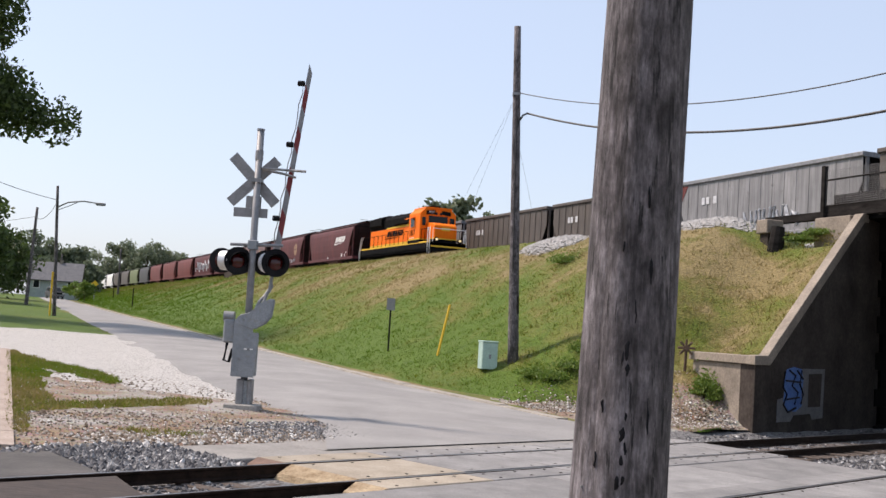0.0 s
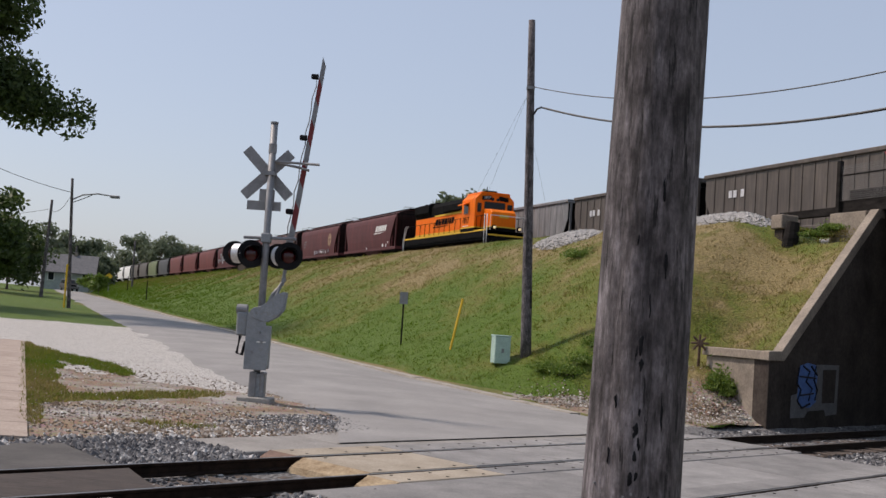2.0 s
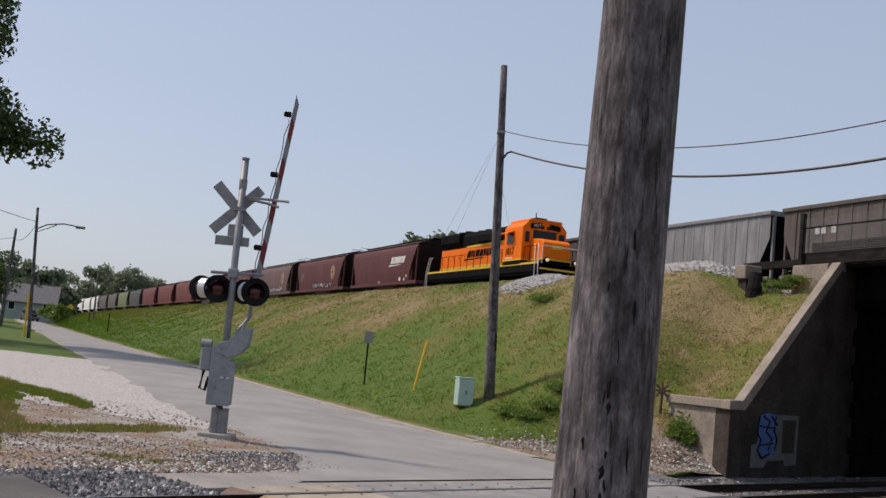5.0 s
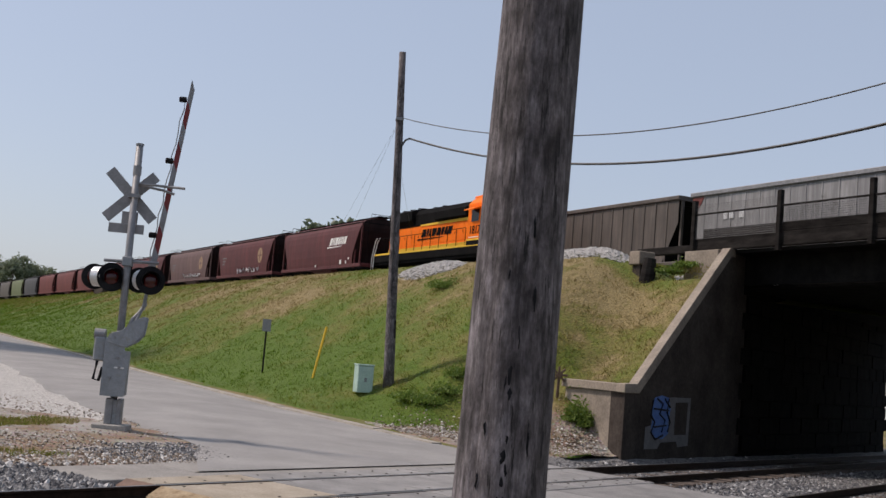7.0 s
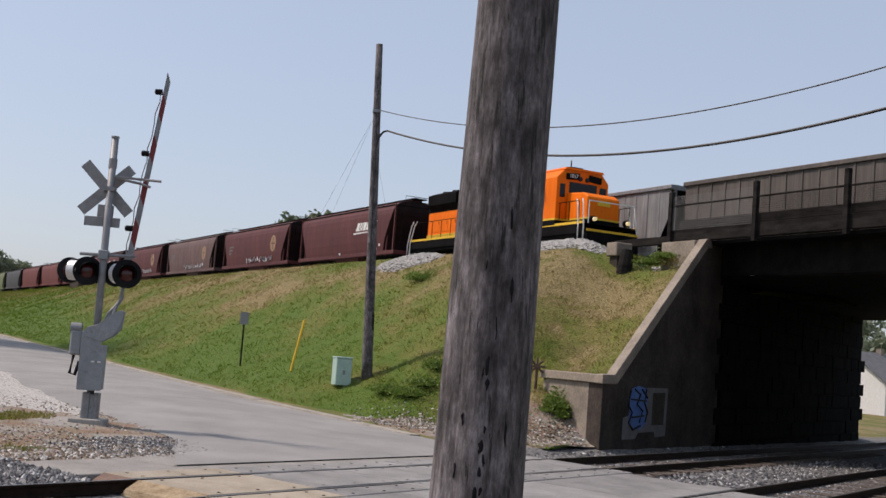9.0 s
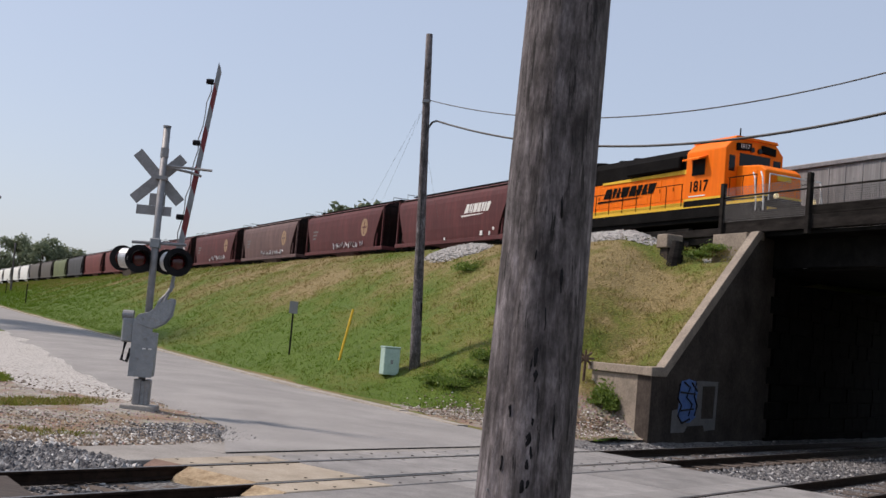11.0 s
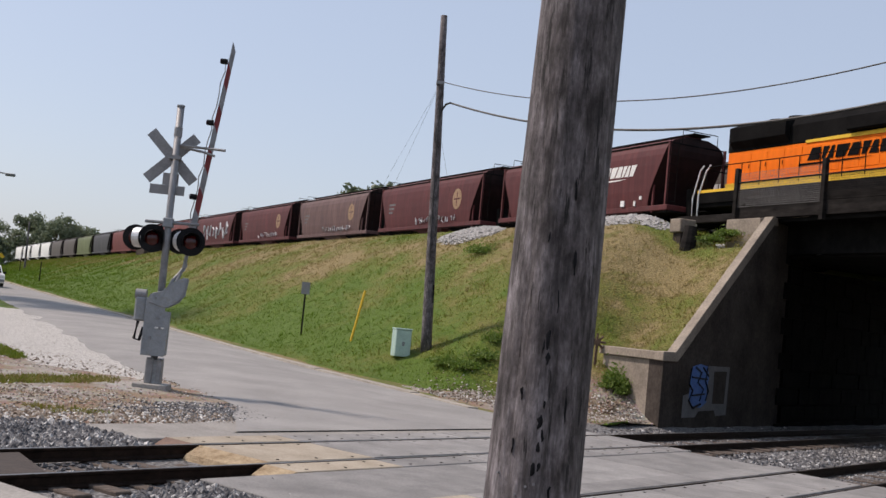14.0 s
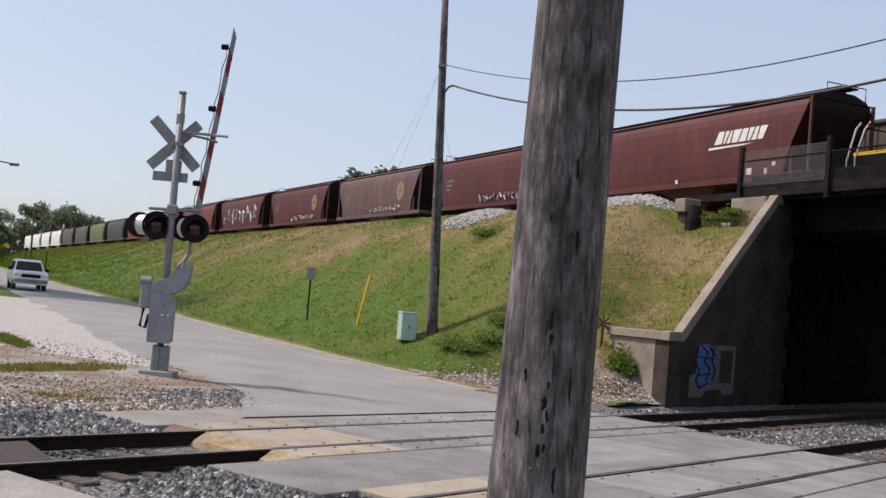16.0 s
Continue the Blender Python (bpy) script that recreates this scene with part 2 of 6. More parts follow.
def grass_material():
    """Ground cover: lush to dry grass, gravel and cinders where the mesh's masks ask for them."""
    m, n, l, b = mat("ground_cover", 0.95)
    c = coords(n)
    big, mid, fine = tex(n, l, c, 0.16, 5, 0.6), tex(n, l, c, 1.3, 5, 0.65), tex(n, l, c, 11, 4, 0.7)
    dry_at = n.new("ShaderNodeAttribute")
    dry_at.attribute_name = "dry"
    wide = n.new("ShaderNodeMath")
    wide.operation = "MULTIPLY_ADD"
    l.new(big, wide.inputs[0])
    wide.inputs[1].default_value, wide.inputs[2].default_value = 2.0, -0.76
    add = n.new("ShaderNodeMath")
    add.operation = "ADD"
    l.new(wide.outputs[0], add.inputs[0]), l.new(dry_at.outputs["Fac"], add.inputs[1])
    add2 = n.new("ShaderNodeMath")
    add2.operation = "MULTIPLY_ADD"
    l.new(mid, add2.inputs[0])
    add2.inputs[1].default_value = 1.05
    l.new(add.outputs[0], add2.inputs[2])
    green = ramp(n, l, add2.outputs[0], ((0.40, (0.066, 0.118, 0.004)), (0.68, (0.110, 0.128, 0.016)), (0.92, (0.165, 0.138, 0.042)), (1.2, (0.225, 0.172, 0.078))))
    green = mixc(n, l, 1.0, green, ramp(n, l, fine, ((0.3, (0.55, 0.55, 0.5)), (0.7, (1.3, 1.3, 1.25)))), "MULTIPLY")
    vo = n.new("ShaderNodeTexVoronoi")
    vo.inputs["Scale"].default_value = 15
    l.new(c, vo.inputs["Vector"])
    peb = n.new("ShaderNodeTexNoise")
    peb.inputs["Scale"].default_value = 0.8
    l.new(c, peb.inputs["Vector"])
    tan = mixc(n, l, 0.6, ramp(n, l, mid, ((0.35, (0.17, 0.13, 0.095)), (0.6, (0.30, 0.275, 0.24)))), vo.outputs["Color"], "OVERLAY")
    tan = mixc(n, l, 0.75, tan, ramp(n, l, peb.outputs["Fac"], ((0.40, (0.22, 0.135, 0.075)), (0.55, (0.27, 0.235, 0.195)), (0.68, (0.36, 0.34, 0.31)))))
    grey = ramp(n, l, vo.outputs["Distance"], ((0.1, (0.27, 0.265, 0.26)), (0.5, (0.16, 0.155, 0.15)), (0.8, (0.05, 0.047, 0.044))))
    masks = {}
    for key in ("gravel", "ballast", "pale"):
        at = n.new("ShaderNodeAttribute")
        at.attribute_name = key
        s = n.new("ShaderNodeMath")
        s.operation = "MULTIPLY_ADD"
        l.new(mid, s.inputs[0])
        s.inputs[1].default_value = 1.1
        l.new(at.outputs["Fac"], s.inputs[2])
        masks[key] = ramp(n, l, s.outputs[0], ((0.96, (0, 0, 0)), (1.12, (1, 1, 1))))
    col = mixc(n, l, masks["gravel"], green, tan)
    pale = ramp(n, l, vo.outputs["Distance"], ((0.1, (0.58, 0.56, 0.525)), (0.55, (0.43, 0.41, 0.38)), (0.8, (0.22, 0.21, 0.19))))
    col = mixc(n, l, masks["pale"], col, pale)
    col = mixc(n, l, masks["ballast"], col, grey)
    l.new(col, b.inputs["Base Color"])
    hm = n.new("ShaderNodeMath")
    hm.operation = "ADD"
    l.new(fine, hm.inputs[0]), l.new(vo.outputs["Distance"], hm.inputs[1])
    bump(n, l, b, hm.outputs[0], 0.7, 0.06)
    return m


M["ground"] = grass_material()


def blade_material():
    m, n, l, b = mat("grass_blades", 0.8)
    thin, both = n.new("ShaderNodeBsdfTranslucent"), n.new("ShaderNodeMixShader")   # light comes through thin blades
    both.inputs[0].default_value = 0.45
    l.new(b.outputs[0], both.inputs[1]), l.new(thin.outputs[0], both.inputs[2])
    l.new(both.outputs[0], [o for o in n if o.type == "OUTPUT_MATERIAL"][0].inputs["Surface"])
    r = n.new("ShaderNodeNewGeometry").outputs["Random Per Island"]
    big = tex(n, l, coords(n), 0.16, 5, 0.6)
    a = n.new("ShaderNodeMath")
    a.operation = "MULTIPLY_ADD"
    l.new(r, a.inputs[0])
    a.inputs[1].default_value = 0.38
    wide = n.new("ShaderNodeMath")
    wide.operation = "MULTIPLY_ADD"
    l.new(big, wide.inputs[0])
    wide.inputs[1].default_value, wide.inputs[2].default_value = 2.2, -0.62
    l.new(wide.outputs[0], a.inputs[2])
    dr = n.new("ShaderNodeAttribute")
    dr.attribute_name = "dry"
    sm = n.new("ShaderNodeMath")
    sm.operation = "ADD"
    l.new(a.outputs[0], sm.inputs[0]), l.new(dr.outputs["Fac"], sm.inputs[1])
    a = sm
    tone = ramp(n, l, a.outputs[0], ((0.30, (0.082, 0.155, 0.004)), (0.60, (0.140, 0.165, 0.017)), (0.82, (0.190, 0.165, 0.046)), (1.1, (0.26, 0.200, 0.085))))
    l.new(tone, b.inputs["Base Color"]), l.new(tone, thin.inputs["Color"])
    return m


M["blades"] = blade_material()


def leaf_material(name, dark, light):
    m, n, l, b = mat(name, 0.6)
    r = n.new("ShaderNodeNewGeometry").outputs["Random Per Island"]
    tone = ramp(n, l, r, ((0.0, dark), (1.0, light)))
    l.new(tone, b.inputs["Base Color"])
    thin, both = n.new("ShaderNodeBsdfTranslucent"), n.new("ShaderNodeMixShader")   # light comes through the leaves
    both.inputs[0].default_value = 0.4
    l.new(tone, thin.inputs["Color"])
    l.new(b.outputs[0], both.inputs[1]), l.new(thin.outputs[0], both.inputs[2])
    l.new(both.outputs[0], [o for o in n if o.type == "OUTPUT_MATERIAL"][0].inputs["Surface"])
    return m


M["leaf"] = leaf_material("broad_leaves", (0.030, 0.055, 0.014), (0.085, 0.125, 0.032))
# the air's haze is mixed into this paler, greyer leaf colour
M["leaf_far"] = leaf_material("hazed_leaves", (0.11, 0.145, 0.085), (0.20, 0.235, 0.15))
M["leaf_bright"] = leaf_material("young_leaves", (0.08, 0.15, 0.02), (0.17, 0.24, 0.04))


def pole_wood():
    """Weathered timber: long grey and brown grain, dark checks, knots."""
    m, n, l, b = mat("weathered_pole_timber", 0.9)
    c = coords(n)
    grain = tex(n, l, c, 7.0, 8, 0.68, (5, 5, 0.8))
    broad = tex(n, l, c, 2.0, 7, 0.7, (2.2, 2.2, 1.6))
    checks = tex(n, l, c, 5.0, 7, 0.75, (9, 9, 0.8))
    col = ramp(n, l, grain, ((0.34, (0.040, 0.035, 0.034)), (0.5, (0.112, 0.101, 0.102)), (0.66, (0.22, 0.203, 0.208))))
    col = mixc(n, l, 1.0, col, ramp(n, l, broad, ((0.36, (0.34, 0.32, 0.32)), (0.5, (0.92, 0.90, 0.90)), (0.64, (1.5, 1.49, 1.5)))), "MULTIPLY")
    dark = ramp(n, l, checks, ((0.565, (0, 0, 0)), (0.63, (1, 1, 1))))
    col = mixc(n, l, dark, col, (0.012, 0.0105, 0.010))
    fleck = ramp(n, l, tex(n, l, c, 60, 4, 0.7, (1, 1, 0.4)), ((0.3, (0.6, 0.6, 0.6)), (0.7, (1.3, 1.3, 1.32))))
    col = mixc(n, l, 1.0, col, fleck, "MULTIPLY")
    l.new(col, b.inputs["Base Color"])
    bump(n, l, b, grain, 0.9, 0.016)
    return m


M["pole"] = pole_wood()
m_, n_, l_, b_ = mat("headlight_glow")
b_.inputs["Base Color"].default_value = (0.9, 0.8, 0.5, 1)
b_.inputs["Emission Color"].default_value = (1.0, 0.78, 0.38, 1)
b_.inputs["Emission Strength"].default_value = 0.35
M["glow"] = m_
m_, n_, l_, b_ = mat("dark_window_glass", 0.08)
b_.inputs["Base Color"].default_value = (0.012, 0.014, 0.016, 1)
b_.inputs["Specular IOR Level"].default_value = 0.2
M["glass"] = m_
m_, n_, l_, b_ = mat("red_signal_lens", 0.15)
b_.inputs["Base Color"].default_value = (0.05, 0.004, 0.004, 1)
M["lens"] = m_


# ---- mesh helpers ----
def part(name, bm, material, parent=None, label="", smooth=False):
    """Link a bmesh as one mesh object under a thing or a part."""
    me = bpy.data.meshes.new(name)
    bm.to_mesh(me)
    bm.free()
    me.materials.append(material)
    if smooth:
        me.shade_smooth()
    ob = new(name, me)
    if parent is not None:
        ob.parent = parent
    if label:
        ob["label"] = label
    return ob


def thing(name, label, category, m=None, group="", kind=""):
    ob = new(name)
    ob.empty_display_size = 0.2
    if m is not None:
        ob.matrix_basis = m
    return tagged(ob, label, category, group, kind)


def add_box(bm, x0, x1, y0, y1, z0, z1, bevel=0.0, m=None):
    r = bmesh.ops.create_cube(bm, size=1.0)
    vs = r["verts"]
    for v in vs:
        v.co = Vector((x0 + (v.co.x + 0.5) * (x1 - x0), y0 + (v.co.y + 0.5) * (y1 - y0), z0 + (v.co.z + 0.5) * (z1 - z0)))
        if m is not None:
            v.co = m @ v.co
    if bevel:
        es = {e for v in vs for e in v.link_edges}
        bmesh.ops.bevel(bm, geom=list(es), offset=bevel, segments=1, affect="EDGES")
    return bm


def box(x0, x1, y0, y1, z0, z1, bevel=0.0, m=None):
    return add_box(bmesh.new(), x0, x1, y0, y1, z0, z1, bevel, m)


def add_rod(bm, a, b, r0, r1=None, seg=10):
    a, b = Vector(a), Vector(b)
    r1 = r0 if r1 is None else r1
    d = b - a
    m = Matrix.Translation((a + b) / 2) @ d.to_track_quat("Z", "Y").to_matrix().to_4x4()
    bmesh.ops.create_cone(bm, cap_ends=True, segments=seg, radius1=r0, radius2=r1, depth=d.length, matrix=m)
    return bm


def rod(a, b, r0, r1=None, seg=10):
    return add_rod(bmesh.new(), a, b, r0, r1, seg)


def add_tube(bm, pts, r, seg=6):
    pts = [Vector(p) for p in pts]
    rings = []
    for i, p in enumerate(pts):
        d = pts[min(i + 1, len(pts) - 1)] - pts[max(i - 1, 0)]
        q = d.to_track_quat("Z", "Y")
        rr = r[i] if isinstance(r, (list, tuple)) else r
        rings.append([bm.verts.new(p + q @ Vector((rr * math.cos(2 * math.pi * k / seg), rr * math.sin(2 * math.pi * k / seg), 0))) for k in range(seg)])
    for a, b in zip(rings, rings[1:]):
        for k in range(seg):
            bm.faces.new((a[k], a[(k + 1) % seg], b[(k + 1) % seg], b[k]))
    bm.faces.new(list(reversed(rings[0])))
    bm.faces.new(rings[-1])
    return bm


def tube(pts, r, seg=6):
    return add_tube(bmesh.new(), pts, r, seg)


def add_prism(bm, profile, place):
    """A solid from a closed outline; place(u, v, k) puts its points for the two ends k = 0, 1."""
    a = [bm.verts.new(place(u, v, 0)) for u, v in profile]
    b = [bm.verts.new(place(u, v, 1)) for u, v in profile]
    k = len(profile)
    bm.faces.new(a)
    bm.faces.new(list(reversed(b)))
    for i in range(k):
        bm.faces.new((a[i], b[i], b[(i + 1) % k], a[(i + 1) % k]))
    return bm


def prism(profile, place, bevel=0.0):
    bm = add_prism(bmesh.new(), profile, place)
    bmesh.ops.recalc_face_normals(bm, faces=bm.faces)
    if bevel:
        bmesh.ops.bevel(bm, geom=list(bm.edges), offset=bevel, segments=1, affect="EDGES")
    return bm


def grid_mesh(name, xs, ys, place, masks=None):
    """A sheet of quads; place(u, v) gives its points, masks(u, v) its cover."""
    vs, cover = [], []
    for v in ys:
        for u in xs:
            vs.append(place(u, v))
            if masks:
                cover.append(masks(u, v))
    w = len(xs)
    fs = [(j * w + i, j * w + i + 1, (j + 1) * w + i + 1, (j + 1) * w + i) for j in range(len(ys) - 1) for i in range(w - 1)]
    me = bpy.data.meshes.new(name)
    me.from_pydata(vs, [], fs)
    if masks:
        for k, key in enumerate(("gravel", "ballast", "pale", "dry")):
            at = me.attributes.new(key, "FLOAT", "POINT")
            at.data.foreach_set("value", [c[k] for c in cover])
    me.shade_smooth()
    return me


def lettering(name, text, size, material, parent, m, label="", shear=0.0, depth=0.004, bold=0.0):
    cu = bpy.data.curves.new(name, "FONT")
    cu.body, cu.size, cu.extrude, cu.shear, cu.offset = text, size, depth, shear, bold
    cu.align_x, cu.align_y = "CENTER", "CENTER"
    tmp = new(name + "_text", cu)
    me = bpy.data.meshes.new_from_object(tmp.evaluated_get(bpy.context.evaluated_depsgraph_get()))
    bpy.data.objects.remove(tmp)
    me.materials.clear()
    me.materials.append(material)
    ob = new(name, me)
    ob.parent = parent
    ob.matrix_basis = m
    if label:
        ob["label"] = label
    return ob

# ---- the large structure: ground, road, embankment, lower railway, bridge ----
def smooth(a, b, v):
    t = min(1.0, max(0.0, (v - a) / (b - a)))
    return t * t * (3 - 2 * t)


def spaced(*stretches):
    out = []
    for a, b, step in stretches:
        k = max(1, round((b - a) / step))
        out += [a + (b - a) * i / k for i in range(k)]
    return out + [stretches[-1][1]]


RAIL_V = (12.15, 10.65, 7.6, 6.1)          # the four lower rails, by their distance across


def ground_masks(o, q):
    p = oq(o, q)
    s, v = UX * p.x + UY * p.y, VX * p.x + VY * p.y
    ballast = smooth(3.4, 4.6, v) * (1 - smooth(13.4, 14.6, v))
    lot = smooth(0.0, 0.8, o) * (1 - smooth(5.2, 6.0, o)) * smooth(21, 24, q) * (1 - smooth(58, 61, q))
    lot = max(lot, smooth(-30, -26, o) * (1 - smooth(5.0, 6.0, o)) * smooth(38, 41, q) * (1 - smooth(57, 60, q)))
    near = 1 - smooth(14, 22, q) if o < 6 else 0.0
    verge = smooth(30, 32, q) * (1 - smooth(39, 41, q)) * smooth(0.8, 1.4, o) * (1 - smooth(3.6, 4.3, o))
    dirt = smooth(0.2, 0.8, o) * (1 - smooth(5.5, 6.5, o)) * smooth(15, 17, q) * (1 - smooth(30, 33, q))
    abut = smooth(13.6, 14.4, o) * smooth(14, 20, q) * (1 - smooth(31, 34, q))
    wob = 0.35 * noise.noise((o * 1.3, q * 0.9, 4))
    strip = math.exp(-((q - 37.2 + 2.5 * o + 2 * wob) / 2.0) ** 2) * smooth(0.1, 0.5, o) * (1 - smooth(2.4, 3.2, o))
    band = math.exp(-((q - 22.4 - 0.85 * (o - 0.65) + wob) / 0.75) ** 2) * smooth(0.2, 0.6, o) * (1 - smooth(4.0, 4.8, o))
    edge = math.exp(-((o - 0.65 - wob) / 0.45) ** 2) * smooth(22.8, 24.2, q) * (1 - smooth(36, 39, q))
    tuft = 0.7 * math.exp(-((o - 2.5) / 0.8) ** 2 - ((q - 19.2) / 0.5) ** 2)
    patch = 1.0 * max(strip, band, edge, tuft)
    gravel = max(lot, dirt, near, abut * 0.95) - patch
    pale = lot * smooth(26.5, 29.5, q + 0.8 * (o - 3)) * 0.95 - patch
    lawn = smooth(50, 60, q) * (1 - smooth(4, 6, o))
    return (0.1 + 0.9 * gravel - 0.4 * lawn, max(0.0, ballast), max(0.0, pale), 0.12 - 0.55 * lawn)


def ground_place(o, q):
    p = oq(o, q)
    z = flat(p.x, p.y)
    if abs(o) > 60 or q > 200 or q < -40:
        far = max(abs(o) - 60, q - 200, -40 - q, 0)
        z += (flat(*oq(max(-60, min(60, o)), max(-40, min(200, q))).xy) - z) * smooth(0, 60, far)
    s, v = UX * p.x + UY * p.y, VX * p.x + VY * p.y
    z -= 0.17 * smooth(3.2, 3.9, v) * (1 - smooth(13.1, 14.4, v))
    return (p.x, p.y, z - 0.02 + 0.03 * noise.noise((p.x * 0.5, p.y * 0.5, 0)))


gx = spaced((-900, -200, 100), (-200, -60, 14), (-60, -14, 3), (-14, 20, 0.34), (20, 60, 2.2), (60, 200, 14), (200, 900, 100))
gy = spaced((-300, -40, 60), (-40, 4, 4), (4, 44, 0.36), (44, 110, 1.3), (110, 260, 8), (260, 1400, 120))
ground = new("ground", grid_mesh("ground", gx, gy, ground_place, ground_masks))
ground.data.materials.append(M["ground"])
tagged(ground, "gently sloping ground of grass, gravel and ballast", "ground", kind="structure")


def bank_masks(r, q):
    o = foot_o(q) + r * (crest_o(q) - foot_o(q))
    near = 1 - smooth(26, 31, q) if r < 0.45 else 0
    rubble = 0.8 * math.exp(-((o - 15.2) / 1.1) ** 2 - ((q - 30.0) / 1.6) ** 2) + 1.1 * math.exp(-((o - 18.2) / 2.0) ** 2 - ((q - 27.2) / 2.1) ** 2)
    dry = -0.42 + 0.52 * smooth(0.10, 0.85, r) - 0.22 * smooth(60, 130, q)
    dry -= 0.18 * math.exp(-((o - 16.5) / 1.5) ** 2 - ((q - 33.5) / 2.6) ** 2)
    dry += 0.24 * (1 - smooth(34, 39, q)) * smooth(0.05, 0.3, r) - 0.45 * (1 - smooth(36, 38, q)) * smooth(0.86, 0.98, r)
    top = smooth(1.02, 1.08, r) * smooth(40, 43, q)
    return (max(rubble, 0.06), top, 0.0, dry)


def bank_place(r, q):
    """r runs from the foot (0) over the crest (1) to the far shoulder."""
    f, c = foot_o(q), crest_o(q)
    o = f + r * (c - f)
    wall_q = (13.80 + 0.495 * o) / 0.868
    q2 = wall_q if (q < 33 and q <= wall_q) else q
    if q <= 22.0:
        q2 = wall_q
    p = oq(o, q2)
    z = bank(o, q2) + 0.16 * noise.noise((p.x * 0.35, p.y * 0.35, 3)) * smooth(0, 0.12, r) * (1 - smooth(0.95, 1.0, r))
    z += 0.05 * noise.noise((p.x * 1.7, p.y * 1.7, 7)) * smooth(0, 0.1, r)
    if r > 1:
        z = min(crest_z(q2), bank(c, q2)) - 0.35 * smooth(1.0, 1.06, r)
    z -= 0.05 * (r <= 0)
    return (p.x, p.y, z)


rs = [i / 46 for i in range(47)] + [1.03, 1.06, 1.2, 1.5, 1.8, 2.0]
bq = spaced((22, 24, 2.0), (24, 70, 0.42), (70, 150, 1.6), (150, 340, 8))
embankment = new("embankment", grid_mesh("embankment", rs, bq, bank_place, bank_masks))
embankment.data.materials.append(M["ground"])
tagged(embankment, "railway embankment with green and sun-dried grass", "embankment", kind="structure")


# the road, a slab between its kerb and the gravel lot
def road_place(r, q):
    right = kerb_o(max(q, 27)) - 0.12
    left = interp(q, (27, 28, 46, 84, 150, 300), (5.2, 5.15, 5.3, 5.0, 5.0, 4.2))
    left += 0.5 * noise.noise((q * 0.35, 5, 0)) + 0.25 * noise.noise((q * 1.3, 8, 0))
    p = oq(left + (right - left) * r, max(q, 27))
    crown = 0.075 * math.sin(math.pi * r) - 0.035 * (1 - smooth(0, 0.12, r))
    if q < 27:                                 # the near end widens towards the crossing
        k = (27 - q) / 6.0
        e = us(13.2 + 10.6 * r, 13.12)
        p = p.lerp(e, k) + us(1.1 * math.sin(math.pi * k) * (1 - r) ** 2 + 0.3 * (1 - r) ** 3 * noise.noise((q * 1.9, 3, 1)), 0)
        crown *= 1 - k
    return (p.x, p.y, flat(p.x, p.y) + 0.012 + crown)


road = new("road", grid_mesh("road", [i / 16 for i in range(17)], spaced((21, 27, 0.5), (27, 60, 0.8), (60, 300, 5)), road_place))
road.data.materials.append(M["asphalt"])
tagged(road, "worn light grey two-lane road", "road", kind="structure")

# kerb stones along the road's right side
kerb = thing("kerb", "low weathered concrete kerb beside the road", "kerb", kind="structure")
kq = 26.2
kerb_i = 0
while kq < 150:
    step = 3.0 if kq < 60 else 6.0
    a, b = oq(kerb_o(kq), kq), oq(kerb_o(kq + step - 0.02), kq + step - 0.02)
    d = (b - a).normalized()
    w = Vector((d.y, -d.x, 0)) * 0.16
    h = 0.065 + 0.05 * noise.noise((kq * 0.7, 0, 0))
    bm = bmesh.new()
    add_prism(bm, ((-1, -0.2), (-0.9, 1), (1, 1), (1, -0.2)), lambda u, v, k: (a if k == 0 else b) + w * u + Vector((0, 0, flat(a.x, a.y) * (1 - k) + flat(b.x, b.y) * k + h * v)))
    bmesh.ops.recalc_face_normals(bm, faces=bm.faces)
    part("kerb_stone", bm, M["kerb"], kerb)
    kq += step

# sidewalk slabs
sidewalk = thing("sidewalk", "pale concrete footway of square slabs", "sidewalk", kind="structure")
for i in range(15):
    q0 = 16.75 + i * 1.55
    pts = [oq(-1.3 + 0.02, q0), oq(0.3, q0), oq(0.3, q0 + 1.52), oq(-1.3 + 0.02, q0 + 1.52)]
    bm = bmesh.new()
    lo = [bm.verts.new((p.x, p.y, flat(p.x, p.y) - 0.05)) for p in pts]
    hi = [bm.verts.new((p.x, p.y, flat(p.x, p.y) + 0.025)) for p in pts]
    bm.faces.new(hi)
    for k in range(4):
        bm.faces.new((lo[k], lo[(k + 1) % 4], hi[(k + 1) % 4], hi[k]))
    part("slab", bm, M["footway"], sidewalk)


# lower railway: rails, sleepers, crossing panels
def low(s, v, z=0.0):
    p = us(s, v)
    return Vector((p.x, p.y, flat(p.x, p.y) + z))


